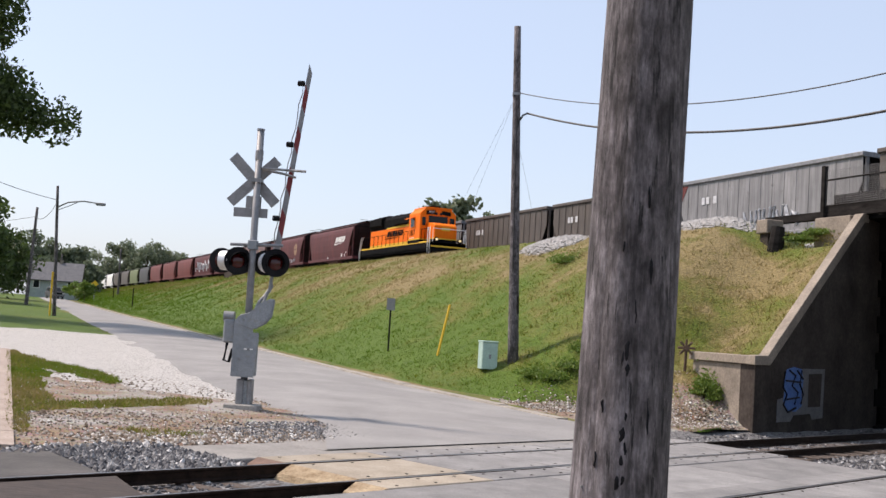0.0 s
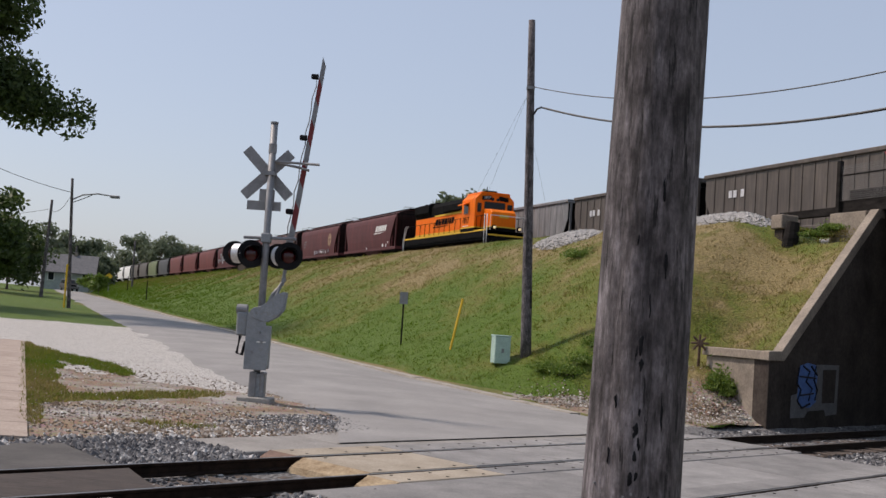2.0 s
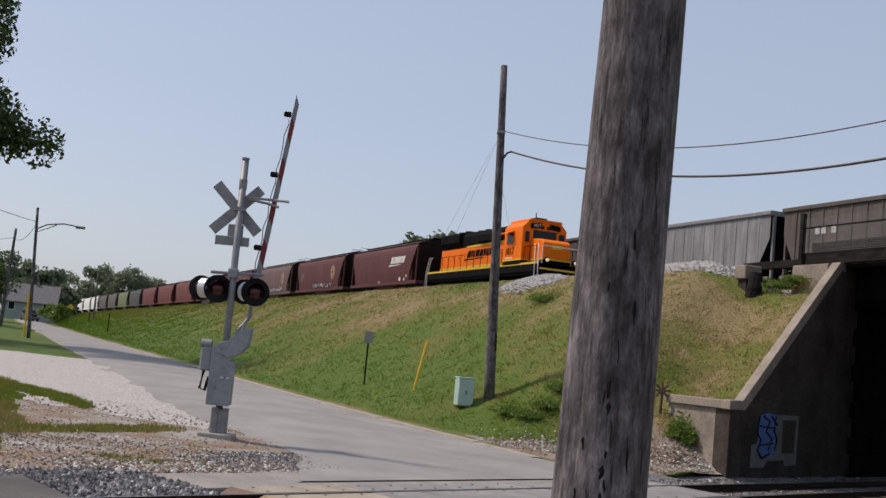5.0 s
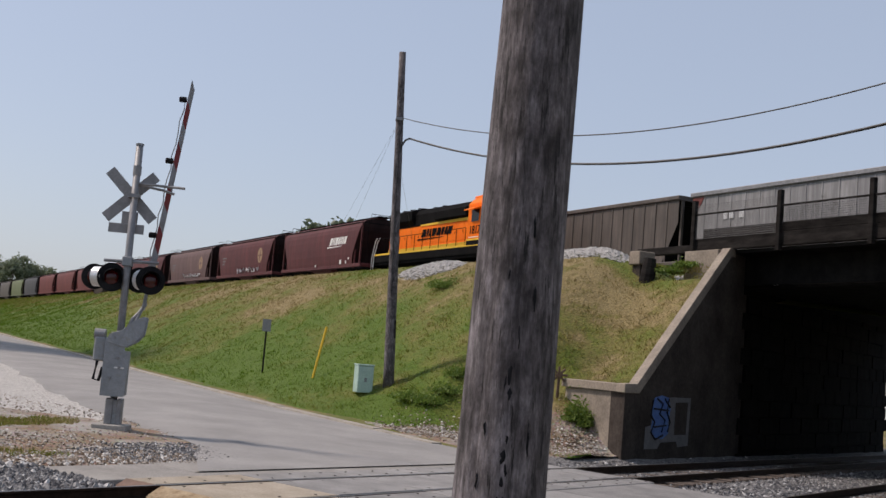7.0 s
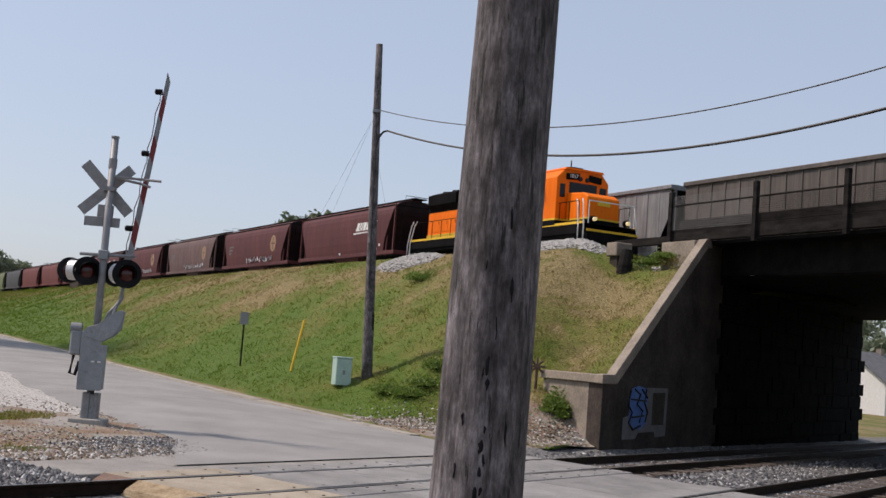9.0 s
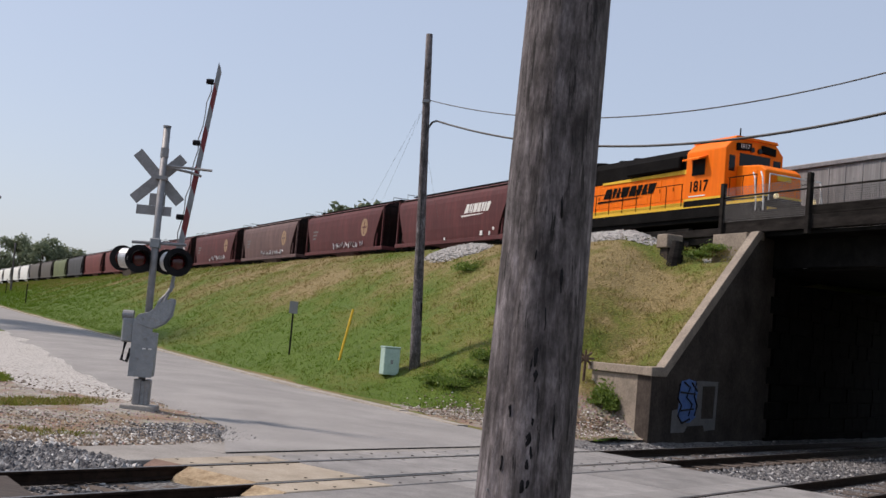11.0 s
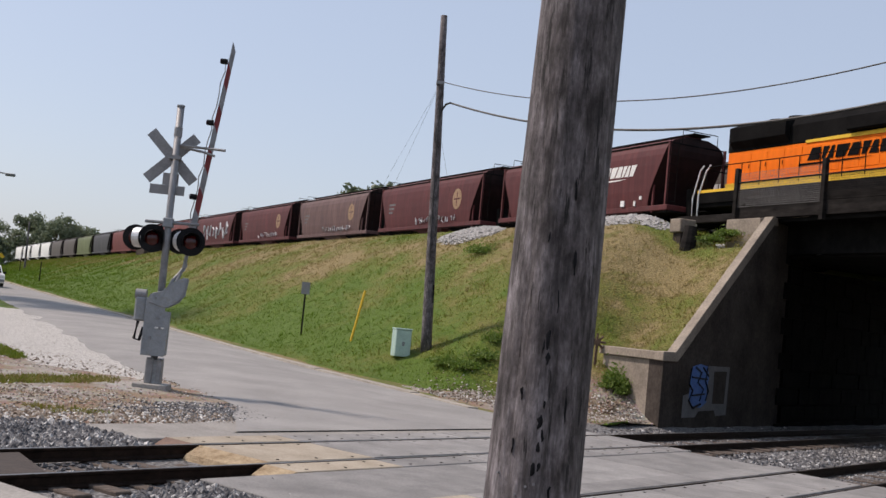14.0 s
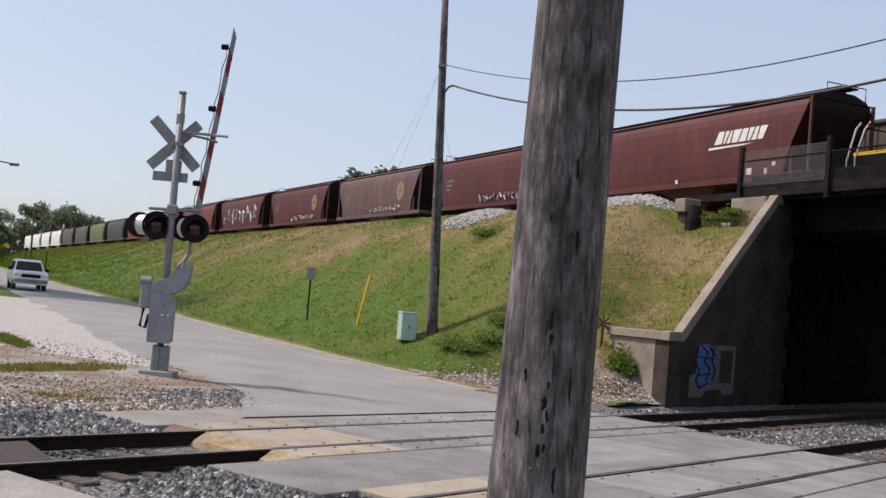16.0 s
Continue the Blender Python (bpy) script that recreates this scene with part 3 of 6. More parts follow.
RAIL_PROFILE = ((-0.07, -0.17), (-0.07, -0.155), (-0.012, -0.13), (-0.012, -0.045), (-0.036, -0.03), (-0.036, -0.006), (-0.028, 0.0),
                (0.028, 0.0), (0.036, -0.006), (0.036, -0.03), (0.012, -0.045), (0.012, -0.13), (0.07, -0.155), (0.07, -0.17))
for pair in (RAIL_V[:2], RAIL_V[2:]):
    track = thing("railway_track", "single railway track with dark rails on timber sleepers", "railway track", kind="structure")
    for v in pair:
        r = part("rail", prism(RAIL_PROFILE, lambda a, b, k: low(-24 + 114 * k, v + a, b)), M["rail"], track)
        part("rail_head", prism(((-0.026, 0.0005), (-0.026, 0.003), (0.026, 0.003), (0.026, 0.0005)), lambda a, b, k: low(-24 + 114 * k, v + a, b)), M["rail_top"], r, "worn running surface")
    base = None
    for i in range(90):
        s = 2.0 + i * 0.55
        if 11.2 < s < 24.2:
            continue
        mid = (pair[0] + pair[1]) / 2
        c = low(s, mid, -0.24 + 0.015 * math.sin(i * 2.3))
        rot_z = math.degrees(PHI)
        if base is None:
            base = part("sleeper", box(-0.11, 0.11, -1.3, 1.3, -0.09, 0.07, 0.012), M["tie"], track)
            ob = base
        else:
            ob = new("sleeper", base.data)
            ob.parent = track
        ob.matrix_basis = pose(c.x, c.y, c.z, 0, 0, rot_z + 1.5 * math.sin(i * 5.1))
crossing = thing("crossing_surface", "concrete level crossing panels with bolted edges", "level crossing", kind="structure")


def slab(name, s0, s1, v0, v1, material, z=0.0, skew=0.0, depth=0.2):
    """A panel in the crossing, with chamfered edges; skew slants its ends along the track."""
    bm = bmesh.new()
    g = 0.012
    lo = [bm.verts.new(low(s + (skew if v == v1 else 0), v, z - depth)) for s, v in ((s0, v0), (s1, v0), (s1, v1), (s0, v1))]
    md = [bm.verts.new(low(s + (skew if v == v1 else 0), v, z - g)) for s, v in ((s0, v0), (s1, v0), (s1, v1), (s0, v1))]
    hi = [bm.verts.new(low(s + ds + (skew if v == v1 else 0), v + dv, z)) for s, v, ds, dv in ((s0, v0, g, g), (s1, v0, -g, g), (s1, v1, -g, -g), (s0, v1, g, -g))]
    for a, b in ((lo, md), (md, hi)):
        for k in range(4):
            bm.faces.new((a[k], a[(k + 1) % 4], b[(k + 1) % 4], b[k]))
    bm.faces.new(hi)
    return part(name, bm, material, crossing)


panel_rows = ((RAIL_V[1] + 0.09, RAIL_V[0] - 0.09), (RAIL_V[3] + 0.09, RAIL_V[2] - 0.09), (RAIL_V[0] + 0.06, RAIL_V[0] + 0.62),
              (RAIL_V[1] - 0.62, RAIL_V[1] - 0.06), (RAIL_V[2] + 0.06, RAIL_V[2] + 0.62), (RAIL_V[3] - 0.75, RAIL_V[3] - 0.06))
for row, (v0, v1) in enumerate(panel_rows):
    start = (11.5, 9.6, 11.5, 11.3, 10.2, 10.0)[row]
    for i in range(6):
        s0 = start + i * 2.3
        end = min(s0 + 2.28, 24.1)
        if end - s0 < 0.5:
            continue
        slab("panel", s0, end, v0, v1, M["tan_panel"] if i == 0 else M["panel"], 0.002 * ((i * 7 + row * 3) % 4))
        for bs in (0.3, 1.1, 1.9):
            for bv in (v0 + 0.12, v1 - 0.12):
                if bs < end - s0 - 0.1 and row < 4:
                    c = low(s0 + bs, bv, 0.006)
                    part("bolt", box(c.x - 0.022, c.x + 0.022, c.y - 0.016, c.y + 0.016, c.z - 0.005, c.z + 0.003), M["rail"], crossing)
# sloping timber ends of the panels
for v0, v1, s1 in ((RAIL_V[1] + 0.09, RAIL_V[0] - 0.09, 11.5), (RAIL_V[1] - 0.62, RAIL_V[1] - 0.06, 11.3), (RAIL_V[0] + 0.06, RAIL_V[0] + 0.62, 11.5)):
    bm = bmesh.new()
    pts = [low(s1 - 0.34, v0, -0.2), low(s1, v0, -0.2), low(s1, v1, -0.2), low(s1 - 0.34, v1, -0.2), low(s1 - 0.02, v0, 0.004), low(s1 - 0.02, v1, 0.004), low(s1 - 0.3, v0 + 0.05, -0.10), low(s1 - 0.3, v1 - 0.05, -0.10)]
    vs = [bm.verts.new(p) for p in pts]
    for f in ((0, 1, 4, 6), (2, 3, 7, 5), (6, 4, 5, 7), (0, 6, 7, 3), (1, 2, 5, 4)):
        bm.faces.new([vs[k] for k in f])
    bmesh.ops.recalc_face_normals(bm, faces=bm.faces)
    part("end_ramp", bm, M["red_ramp"] if v0 > RAIL_V[0] else M["sand_panel"], crossing, "weathered red-brown end ramp" if v0 > RAIL_V[0] else "sandy orange weathered end ramp")
# concrete between and beside the tracks
for s0, s1, v0, v1 in ((9.6, 14.9, 8.22, 10.03), (14.92, 19.4, 8.22, 10.03), (19.42, 23.8, 8.22, 10.03), (10.4, 16.5, 2.4, 5.33), (16.52, 23.2, 2.4, 5.33), (10.9, 13.2, 12.77, 14.1), (13.22, 18.0, 12.77, 13.14), (18.02, 23.9, 12.77, 13.14), (13.22, 16.9, 13.16, 14.45)):
    slab("infill", s0, s1, v0, v1, M["pale_concrete"] if v0 > 12 else M["panel"], -0.012)

slab("timber_infill", -6.0, 8.05, RAIL_V[1] + 0.12, RAIL_V[0] - 0.12, M["dark_board"], -0.02, 0.5)
slab("timber_infill", -6.0, 7.5, RAIL_V[3] + 0.12, RAIL_V[2] - 0.12, M["dark_board"], -0.02, 0.5)
slab("footway_slab", -6.0, 7.2, 8.25, 10.4, M["pale_concrete"], -0.01)
slab("asphalt_strip", -6.0, 8.5, RAIL_V[0] + 0.12, 14.6, M["dark_asphalt"], -0.02, 0.5)

# ---- the bridge ----
WALL_V = 13.66
RAIL_Z = 6.35


def wall_pt(o, v, z):
    """A place on a plane along the lower railway, by its distance across the upper one."""
    return oq(o, (v + 0.495 * o) / 0.868, z)


abutment = thing("bridge_abutment", "stained concrete and stone bridge abutment with a sloping wing wall", "bridge abutment", kind="structure")
prof = ((19.6, -1.0), (19.6, 1.75), (20.42, 1.75), (26.62, 6.62), (26.96, 6.62), (26.96, 6.9), (28.2, 6.9), (28.2, -1.0))
# the wing wall's shade is painted in with the darker concrete
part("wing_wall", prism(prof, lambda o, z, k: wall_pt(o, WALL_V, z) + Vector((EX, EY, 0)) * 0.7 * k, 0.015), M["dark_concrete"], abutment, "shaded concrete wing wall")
cop = ((19.5, 1.72), (19.5, 1.98), (20.24, 2.0), (26.42, 6.87), (26.9, 6.87), (26.9, 6.60), (26.6, 6.60), (20.4, 1.72))
part("coping", prism(cop, lambda o, z, k: wall_pt(o, WALL_V - 0.05, z) + Vector((EX, EY, 0)) * 0.44 * k, 0.015), M["concrete"], abutment, "pale sunlit sloping coping")
# return wall with its level coping
c0 = wall_pt(19.6, WALL_V, 0)


def ret(d, side, z):
    return c0 + Vector((EX, EY, 0)) * d + Vector((UX, UY, 0)) * side + Vector((0, 0, z))


part("return_wall", prism(((0.004, -1.0), (0.004, 1.72), (3.1, 1.72), (3.1, -1.0)), lambda d, z, k: ret(d, 0.004 + 0.5 * k, z), 0.02), M["concrete"], abutment, "sunlit return wall")
part("return_coping", prism(((0.0, 1.725), (0.0, 1.975), (3.25, 1.975), (3.25, 1.725)), lambda d, z, k: ret(d, -0.12 + 0.72 * k, z), 0.02), M["concrete"], abutment)
c1 = wall_pt(26.42, WALL_V - 0.07, 0)
part("seat_end", prism(((0.67, 5.2), (0.67, 6.86), (2.5, 6.86), (2.5, 5.2)), lambda d, z, k: c1 + Vector((EX, EY, 0)) * d + Vector((NX, NY, 0)) * 0.5 * k + Vector((0, 0, z)), 0.02), M["concrete"], abutment)
# inner face of rough stone courses under the bridge, its shade painted near black
part("core_wall", prism(((28.2, -1.2), (28.2, 6.85), (48.0, 6.85), (48.0, -1.2)), lambda o, z, k: wall_pt(o, WALL_V + 0.12 + 1.2 * k, z)), M["shaded_stone"], abutment)
random.seed(5)
for row in range(11):
    o = 27.9 + (0.45 if row % 2 else 0.0)
    while o < 47.2:
        w = 0.95 + 0.5 * random.random()
        z0 = -0.8 + row * 0.62
        dep = 0.05 * random.random()
        part("stone_block", prism(((o + 0.02, z0 + 0.02), (o + 0.02, z0 + 0.60), (o + w - 0.02, z0 + 0.60), (o + w - 0.02, z0 + 0.02)), lambda a, b, k: wall_pt(a, WALL_V - 0.03 - dep + (0.2 + dep) * k, b)), M["shaded_stone"], abutment)
        o += w
opposite = thing("opposite_abutment", "dark concrete abutment beyond the tracks", "bridge abutment", kind="structure")
part("wall", prism(((26.0, -1.2), (26.0, 6.2), (48.0, 6.2), (48.0, -1.2)), lambda o, z, k: wall_pt(o, 1.2 - 1.2 * k, z)), M["shaded_stone"], opposite)

bridge = thing("railway_bridge", "dark steel plate girder railway bridge with a low railing", "bridge", kind="structure")
Q0, Q1 = 8.0, 31.6


def deck(o, q, z):
    return oq(o, q, z)


for o0, o1 in ((27.9, 28.1), (32.0, 32.2), (37.2, 37.4), (42.3, 42.5), (47.6, 47.8)):
    part("girder", prism(((o0, 5.75), (o0, 6.86), (o1, 6.86), (o1, 5.75)), lambda o, z, k: oq(o, Q0 + (Q1 - Q0) * k + (0.57 * (o - 27) if k else 0.57 * (o - 27)), z)), M["soot"], bridge)
part("deck_plate", prism(((28.1, 5.66), (28.1, 5.74), (47.9, 5.74), (47.9, 5.66)), lambda o, z, k: oq(o, Q0 + (Q1 - Q0 + 1.0) * k + 0.57 * (o - 27), z)), M["soot"], bridge)
part("flange", prism(((26.85, 6.74), (26.85, 6.86), (28.4, 6.86), (28.4, 6.74)), lambda o, z, k: oq(o, Q0 + (Q1 + 1.2 - Q0) * k, z)), M["soot"], bridge)
part("edge_timber", prism(((26.66, 6.88), (26.66, 7.34), (26.95, 7.34), (26.95, 6.88)), lambda o, z, k: oq(o, Q0 + (33.2 - Q0) * k, z), 0.01), M["timber"], bridge, "weathered dark edge timber")
part("edge_timber", prism(((26.75, 6.86), (26.75, 7.14), (27.0, 7.14), (27.0, 6.86)), lambda o, z, k: oq(o, 33.25 + 3.3 * k, z), 0.01), M["timber"], bridge, "weathered dark edge timber")
part("upper_timber", prism(((26.70, 7.36), (26.70, 7.66), (26.92, 7.66), (26.92, 7.36)), lambda o, z, k: oq(o, Q0 + (32.6 - Q0) * k, z), 0.01), M["timber"], bridge)
for q in (33.0, 28.65, 24.75, 20.6, 16.4, 12.2):
    part("railing_post", prism(((26.52, 6.7), (26.52, 8.72), (26.68, 8.72), (26.68, 6.7)), lambda o, z, k: oq(o, q - 0.09 + 0.18 * k, z), 0.01), M["timber"], bridge, "dark railing post")
for q0, q1, top in ((32.9, 28.75, 8.55), (28.55, 24.85, 8.2), (24.65, 20.7, 8.2)):
    bm = bmesh.new()
    for k in range(int((q0 - q1) / 0.07) + 1):
        add_rod(bm, oq(26.60, q0 - 0.07 * k, 7.30), oq(26.60, q0 - 0.07 * k, top), 0.0055, None, 3)
    for k in range(int((top - 7.32) / 0.07) + 1):
        add_rod(bm, oq(26.60, q0, 7.32 + 0.07 * k), oq(26.60, q1, 7.32 + 0.07 * k), 0.0055, None, 3)
    part("mesh_screen", bm, M["grey_spray"] if q0 > 30 else M["timber"], bridge, "wire mesh screen")
part("railing_bar", rod(oq(26.6, 33.0, 8.2), oq(26.6, 12.0, 8.2), 0.03, None, 6), M["timber"], bridge)


def lofted(profile, qs, place):
    """A long solid: one closed outline carried along the railway."""
    bm = bmesh.new()
    rings = [[bm.verts.new(place(a, b, q)) for a, b in profile] for q in qs]
    for r0, r1 in zip(rings, rings[1:]):
        for i in range(len(profile)):
            bm.faces.new((r0[i], r1[i], r1[(i + 1) % len(profile)], r0[(i + 1) % len(profile)]))
    bm.faces.new(rings[0]), bm.faces.new(list(reversed(rings[-1])))
    bmesh.ops.recalc_face_normals(bm, faces=bm.faces)
    return bm


def tracks_above():
    """Rails and sleepers of the two upper tracks."""
    for oc in (29.5, 33.9):
        track = thing("railway_track", "upper railway track on pale ballast", "railway track", kind="structure")
        for side in (-0.75, 0.75):
            part("rail", lofted(RAIL_PROFILE, [-60, 10, 50] + [50 + 20 * i for i in range(1, 16)], lambda a, b, q: upper(oc + side + a, q, RAIL_Z + b)), M["rail"], track)
        part("ballast_bed", lofted(((-2.4, -0.6), (-1.7, -0.17), (1.7, -0.17), (3.2, -0.6)), [33.6, 50] + [50 + 20 * i for i in range(1, 16)], lambda a, b, q: upper(oc + a, q, RAIL_Z + b)), M["stone"], track)


tracks_above()

# ---- the trains ----
HEAD = math.degrees(math.atan2(-EY, -EX))     # the way both trains run


def ring_loft(levels, smooth_shade=False):
    """A body from stacked rectangles: (z, x0, x1, half width)."""
    bm = bmesh.new()
    rings = [[bm.verts.new(p) for p in ((x0, -w, z), (x1, -w, z), (x1, w, z), (x0, w, z))] for z, x0, x1, w in levels]
    for a, b in zip(rings, rings[1:]):
        for k in range(4):
            bm.faces.new((a[k], a[(k + 1) % 4], b[(k + 1) % 4], b[k]))
    bm.faces.new(list(reversed(rings[0])))
    bm.faces.new(rings[-1])
    return bm


def add_truck(parent, x, axles=2, spread=1.7):
    """A bogie: side frames, springs and wheels."""
    half = spread * (axles - 1) / 2
    bm = bmesh.new()
    for y in (-1.0, 1.0):
        add_box(bm, x - half - 0.35, x + half + 0.35, y - 0.07, y + 0.07, 0.48, 0.74, 0.03)
        for k in range(axles):
            cx = x - half + spread * k
            add_box(bm, cx - 0.16, cx + 0.16, y - 0.12, y + 0.12, 0.32, 0.62, 0.02)
        for k in range(axles - 1):
            cx = x - half + spread * (k + 0.5)
            add_box(bm, cx - 0.3, cx + 0.3, y - 0.09, y + 0.09, 0.22, 0.5, 0.02)
    add_box(bm, x - 0.3, x + 0.3, -1.0, 1.0, 0.5, 0.85, 0.02)
    truck = part("truck", bm, M["soot"], parent, "sooty steel truck frame")
    for k in range(axles):
        cx = x - half + spread * k
        bm = bmesh.new()
        for y in (-0.75, 0.75):
            add_rod(bm, (cx, y - 0.065, 0.46), (cx, y + 0.065, 0.46), 0.46, None, 20)
        add_rod(bm, (cx, -0.75, 0.46), (cx, 0.75, 0.46), 0.08)
        part("wheelset", bm, M["rail"], truck)


def slanted_marks(name, parent, x, y, z, w, h, material, label, underline=True):
    """A slanted emblem of four plain blocks and a tapering underline, on the near side."""
    bm = bmesh.new()
    bw, lean = w / 4, 0.6 * h
    for k in range(4):
        x0 = x + k * bw
        cut = (0.62, 0.30, 0.55, 0.38)[k]
        for outline in (((0.0, 0.0), (cut * bw, 0.0), ((cut - 0.16) * bw, 1.0), (0.0, 1.0)), (((cut + 0.12) * bw, 0.0), (0.88 * bw, 0.0), (0.88 * bw, 1.0), ((cut - 0.04) * bw, 1.0))):
            bm.faces.new([bm.verts.new((x0 + a + b * lean, y, z + b * h)) for a, b in outline])
    if underline:
        bm.faces.new([bm.verts.new(p) for p in ((x - 0.12 * w, y, z - 0.40 * h), (x + 0.62 * w, y, z - 0.30 * h), (x + 0.80 * w, y, z - 0.20 * h), (x - 0.10 * w, y, z - 0.20 * h))])
    r = bmesh.ops.extrude_face_region(bm, geom=list(bm.faces))
    for v in r["geom"]:
        if isinstance(v, bmesh.types.BMVert):
            v.co.y -= 0.006
    bmesh.ops.recalc_face_normals(bm, faces=bm.faces)
    return part(name, bm, material, parent, label)


def stretch(car, floor, by):
    """Raise a car's body to its true height, above the given floor height."""
    done = set()
    for ob in car.children_recursive:
        if ob.data.name not in done:
            done.add(ob.data.name)
            for v in ob.data.vertices:
                if v.co.z > floor:
                    v.co.z = floor + (v.co.z - floor) * by


def hopper(paint, label, mark="round"):
    """A covered grain hopper, 17 m over couplers, x forward, from its rear coupler."""
    car = thing("hopper_car", label, "hopper car", group="hopper cars of the near train")
    L = 17.0
    lv = []
    for z, ins, w in ((1.56, 2.45, 1.47), (1.75, 2.42, 1.50), (2.2, 2.25, 1.545), (2.7, 1.98, 1.56), (3.2, 1.68, 1.555), (3.6, 1.48, 1.53), (3.85, 1.40, 1.48), (4.05, 1.37, 1.38), (4.22, 1.36, 1.16), (4.40, 1.36, 0.55)):
        lv.append((z, ins, L - ins, w))
    body = part("body", ring_loft(lv), paint, car)
    # thin dark sheets added over both ends; their colour stands for shade
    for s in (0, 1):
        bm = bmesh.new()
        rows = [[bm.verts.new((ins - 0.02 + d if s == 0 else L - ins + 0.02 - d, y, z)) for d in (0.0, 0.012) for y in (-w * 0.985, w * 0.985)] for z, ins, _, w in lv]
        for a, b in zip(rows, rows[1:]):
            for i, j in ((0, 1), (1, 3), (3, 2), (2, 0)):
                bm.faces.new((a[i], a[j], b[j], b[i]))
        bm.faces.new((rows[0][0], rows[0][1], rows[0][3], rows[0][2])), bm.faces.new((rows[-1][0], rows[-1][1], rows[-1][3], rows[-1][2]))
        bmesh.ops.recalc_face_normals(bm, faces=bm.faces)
        part("end_sheet", bm, M["shaded_end"], car, "sloping end sheet with its shade painted dark")
    part("side_sill", box(1.05, L - 1.05, -1.48, 1.48, 1.36, 1.58, 0.02), paint, car)
    part("centre_sill", box(0.6, L - 0.6, -0.4, 0.4, 0.85, 1.36), M["soot"], car)
    part("eave", box(1.33, L - 1.33, -1.42, 1.42, 4.06, 4.12, 0.01), M["soot"], car)
    part("running_board", box(1.0, L - 1.0, -0.42, 0.42, 4.50, 4.55), M["soot"], car, "roof walkway")
    for k in range(6):
        x = 2.5 + k * 2.4
        part("roof_hatch", box(x - 1.0, x + 1.0, -0.36, 0.36, 4.38, 4.50, 0.03), paint, car)
    for k in range(3):
        x = 3.9 + k * 4.6
        part("discharge_gate", ring_loft(((0.42, x - 0.45, x + 0.45, 0.5), (0.62, x - 0.5, x + 0.5, 0.55), (1.36, x - 1.9, x + 1.9, 1.2))), paint if k == 1 else M["soot"], car)
    for x, s in ((1.25, 1), (L - 1.25, -1)):
        for y in (-1.42, 1.42):
            part("corner_post", box(x - 0.05, x + 0.05, y - 0.05, y + 0.05, 1.36, 4.1), paint, car)
            part("post_brace", box(x + s * 0.9 - 0.04, x + s * 0.9 + 0.04, y - 0.04, y + 0.04, 1.3, 2.9), paint, car)
        for y in (-1.25,):
            bm = bmesh.new()
            for k in range(8):
                add_rod(bm, (x - s * 0.08, -1.44, 1.35 + 0.37 * k), (x - s * 0.08, -1.02, 1.35 + 0.37 * k), 0.014, None, 5)
            for yy in (-1.44, -1.02):
                add_rod(bm, (x - s * 0.08, yy, 1.2), (x - s * 0.08, yy, 4.2), 0.016, None, 5)
            part("ladder", bm, M["soot"], car)
        part("end_platform", box(min(x - s * 0.25, x + s * 1.6), max(x - s * 0.25, x + s * 1.6), -1.40, 1.40, 1.28, 1.355), M["soot"], car)
        part("coupler", box(min(x, x - s * 1.23), max(x, x - s * 1.23), -0.16, 0.16, 0.72, 1.0, 0.03), M["soot"], car)
        part("brake_gear", box(min(x - s * 0.5, x - s * 0.12), max(x - s * 0.5, x - s * 0.12), -0.5, 0.5, 1.0, 2.3, 0.03), M["soot"], car, "dark brake gear on the end platform")
        part("end_rail", tube(((x - s * 0.12, -0.9, 4.1), (x - s * 0.12, -0.9, 4.62), (x - s * 0.12, 0.9, 4.62), (x - s * 0.12, 0.9, 4.1)), 0.02), M["soot"], car)
    if mark == "slant":
        slanted_marks("emblem", car, 10.6, -1.565, 2.85, 2.9, 0.46, M["white"], "white slanted block emblem")
        for x, z, w, h in ((12.6, 1.62, 0.28, 0.24), (14.0, 1.85, 0.16, 0.14), (13.6, 1.6, 0.12, 0.2), (4.0, 2.7, 0.5, 0.1), (4.0, 2.5, 0.7, 0.1), (8.2, 1.55, 0.14, 0.14)):
            part("stencil", box(x, x + w, -1.545, -1.50, z, z + h), M["white"], car, "small white stencilled panel")
    elif mark == "round":
        bm = bmesh.new()
        add_rod(bm, (12.9, -1.548, 2.85), (12.9, -1.567, 2.85), 0.56, None, 24)
        ring = part("emblem", bm, M["gold_mark"], car, "faded round emblem")
        bm = bmesh.new()
        add_box(bm, 12.86, 12.94, -1.575, -1.56, 2.45, 3.25)
        add_box(bm, 12.5, 13.3, -1.575, -1.56, 2.81, 2.89)
        part("cross", bm, paint, ring)
        for k in range(3):
            part("stencil", box(2.9, 3.9 - 0.2 * k, -1.57, -1.55, 2.9 - 0.24 * k, 3.02 - 0.24 * k), M["grey_spray"], car, "faded stencilled line")
    if mark in ("round", "scrawl"):
        random.seed(len(label))
        big = mark == "scrawl"
        n = 9 if big else 14
        for k in range(n):
            x = (3.2 + k * 1.25) if big else (7.2 + k * 0.42)
            z, h, w = (1.85, 1.5, 0.85) if big else (1.62, 0.42, 0.36)
            pts = [(x + w * random.random(), -1.575, z + h * random.random()) for _ in range(5)]
            part("paint_stroke", tube(pts, 0.10 if big else 0.03, 4), M["pale_spray"], car, "pale sprayed scrawl")
    stretch(car, 1.2, 1.055)
    for x in (2.2, L - 2.2):
        add_truck(car, x)
    return car


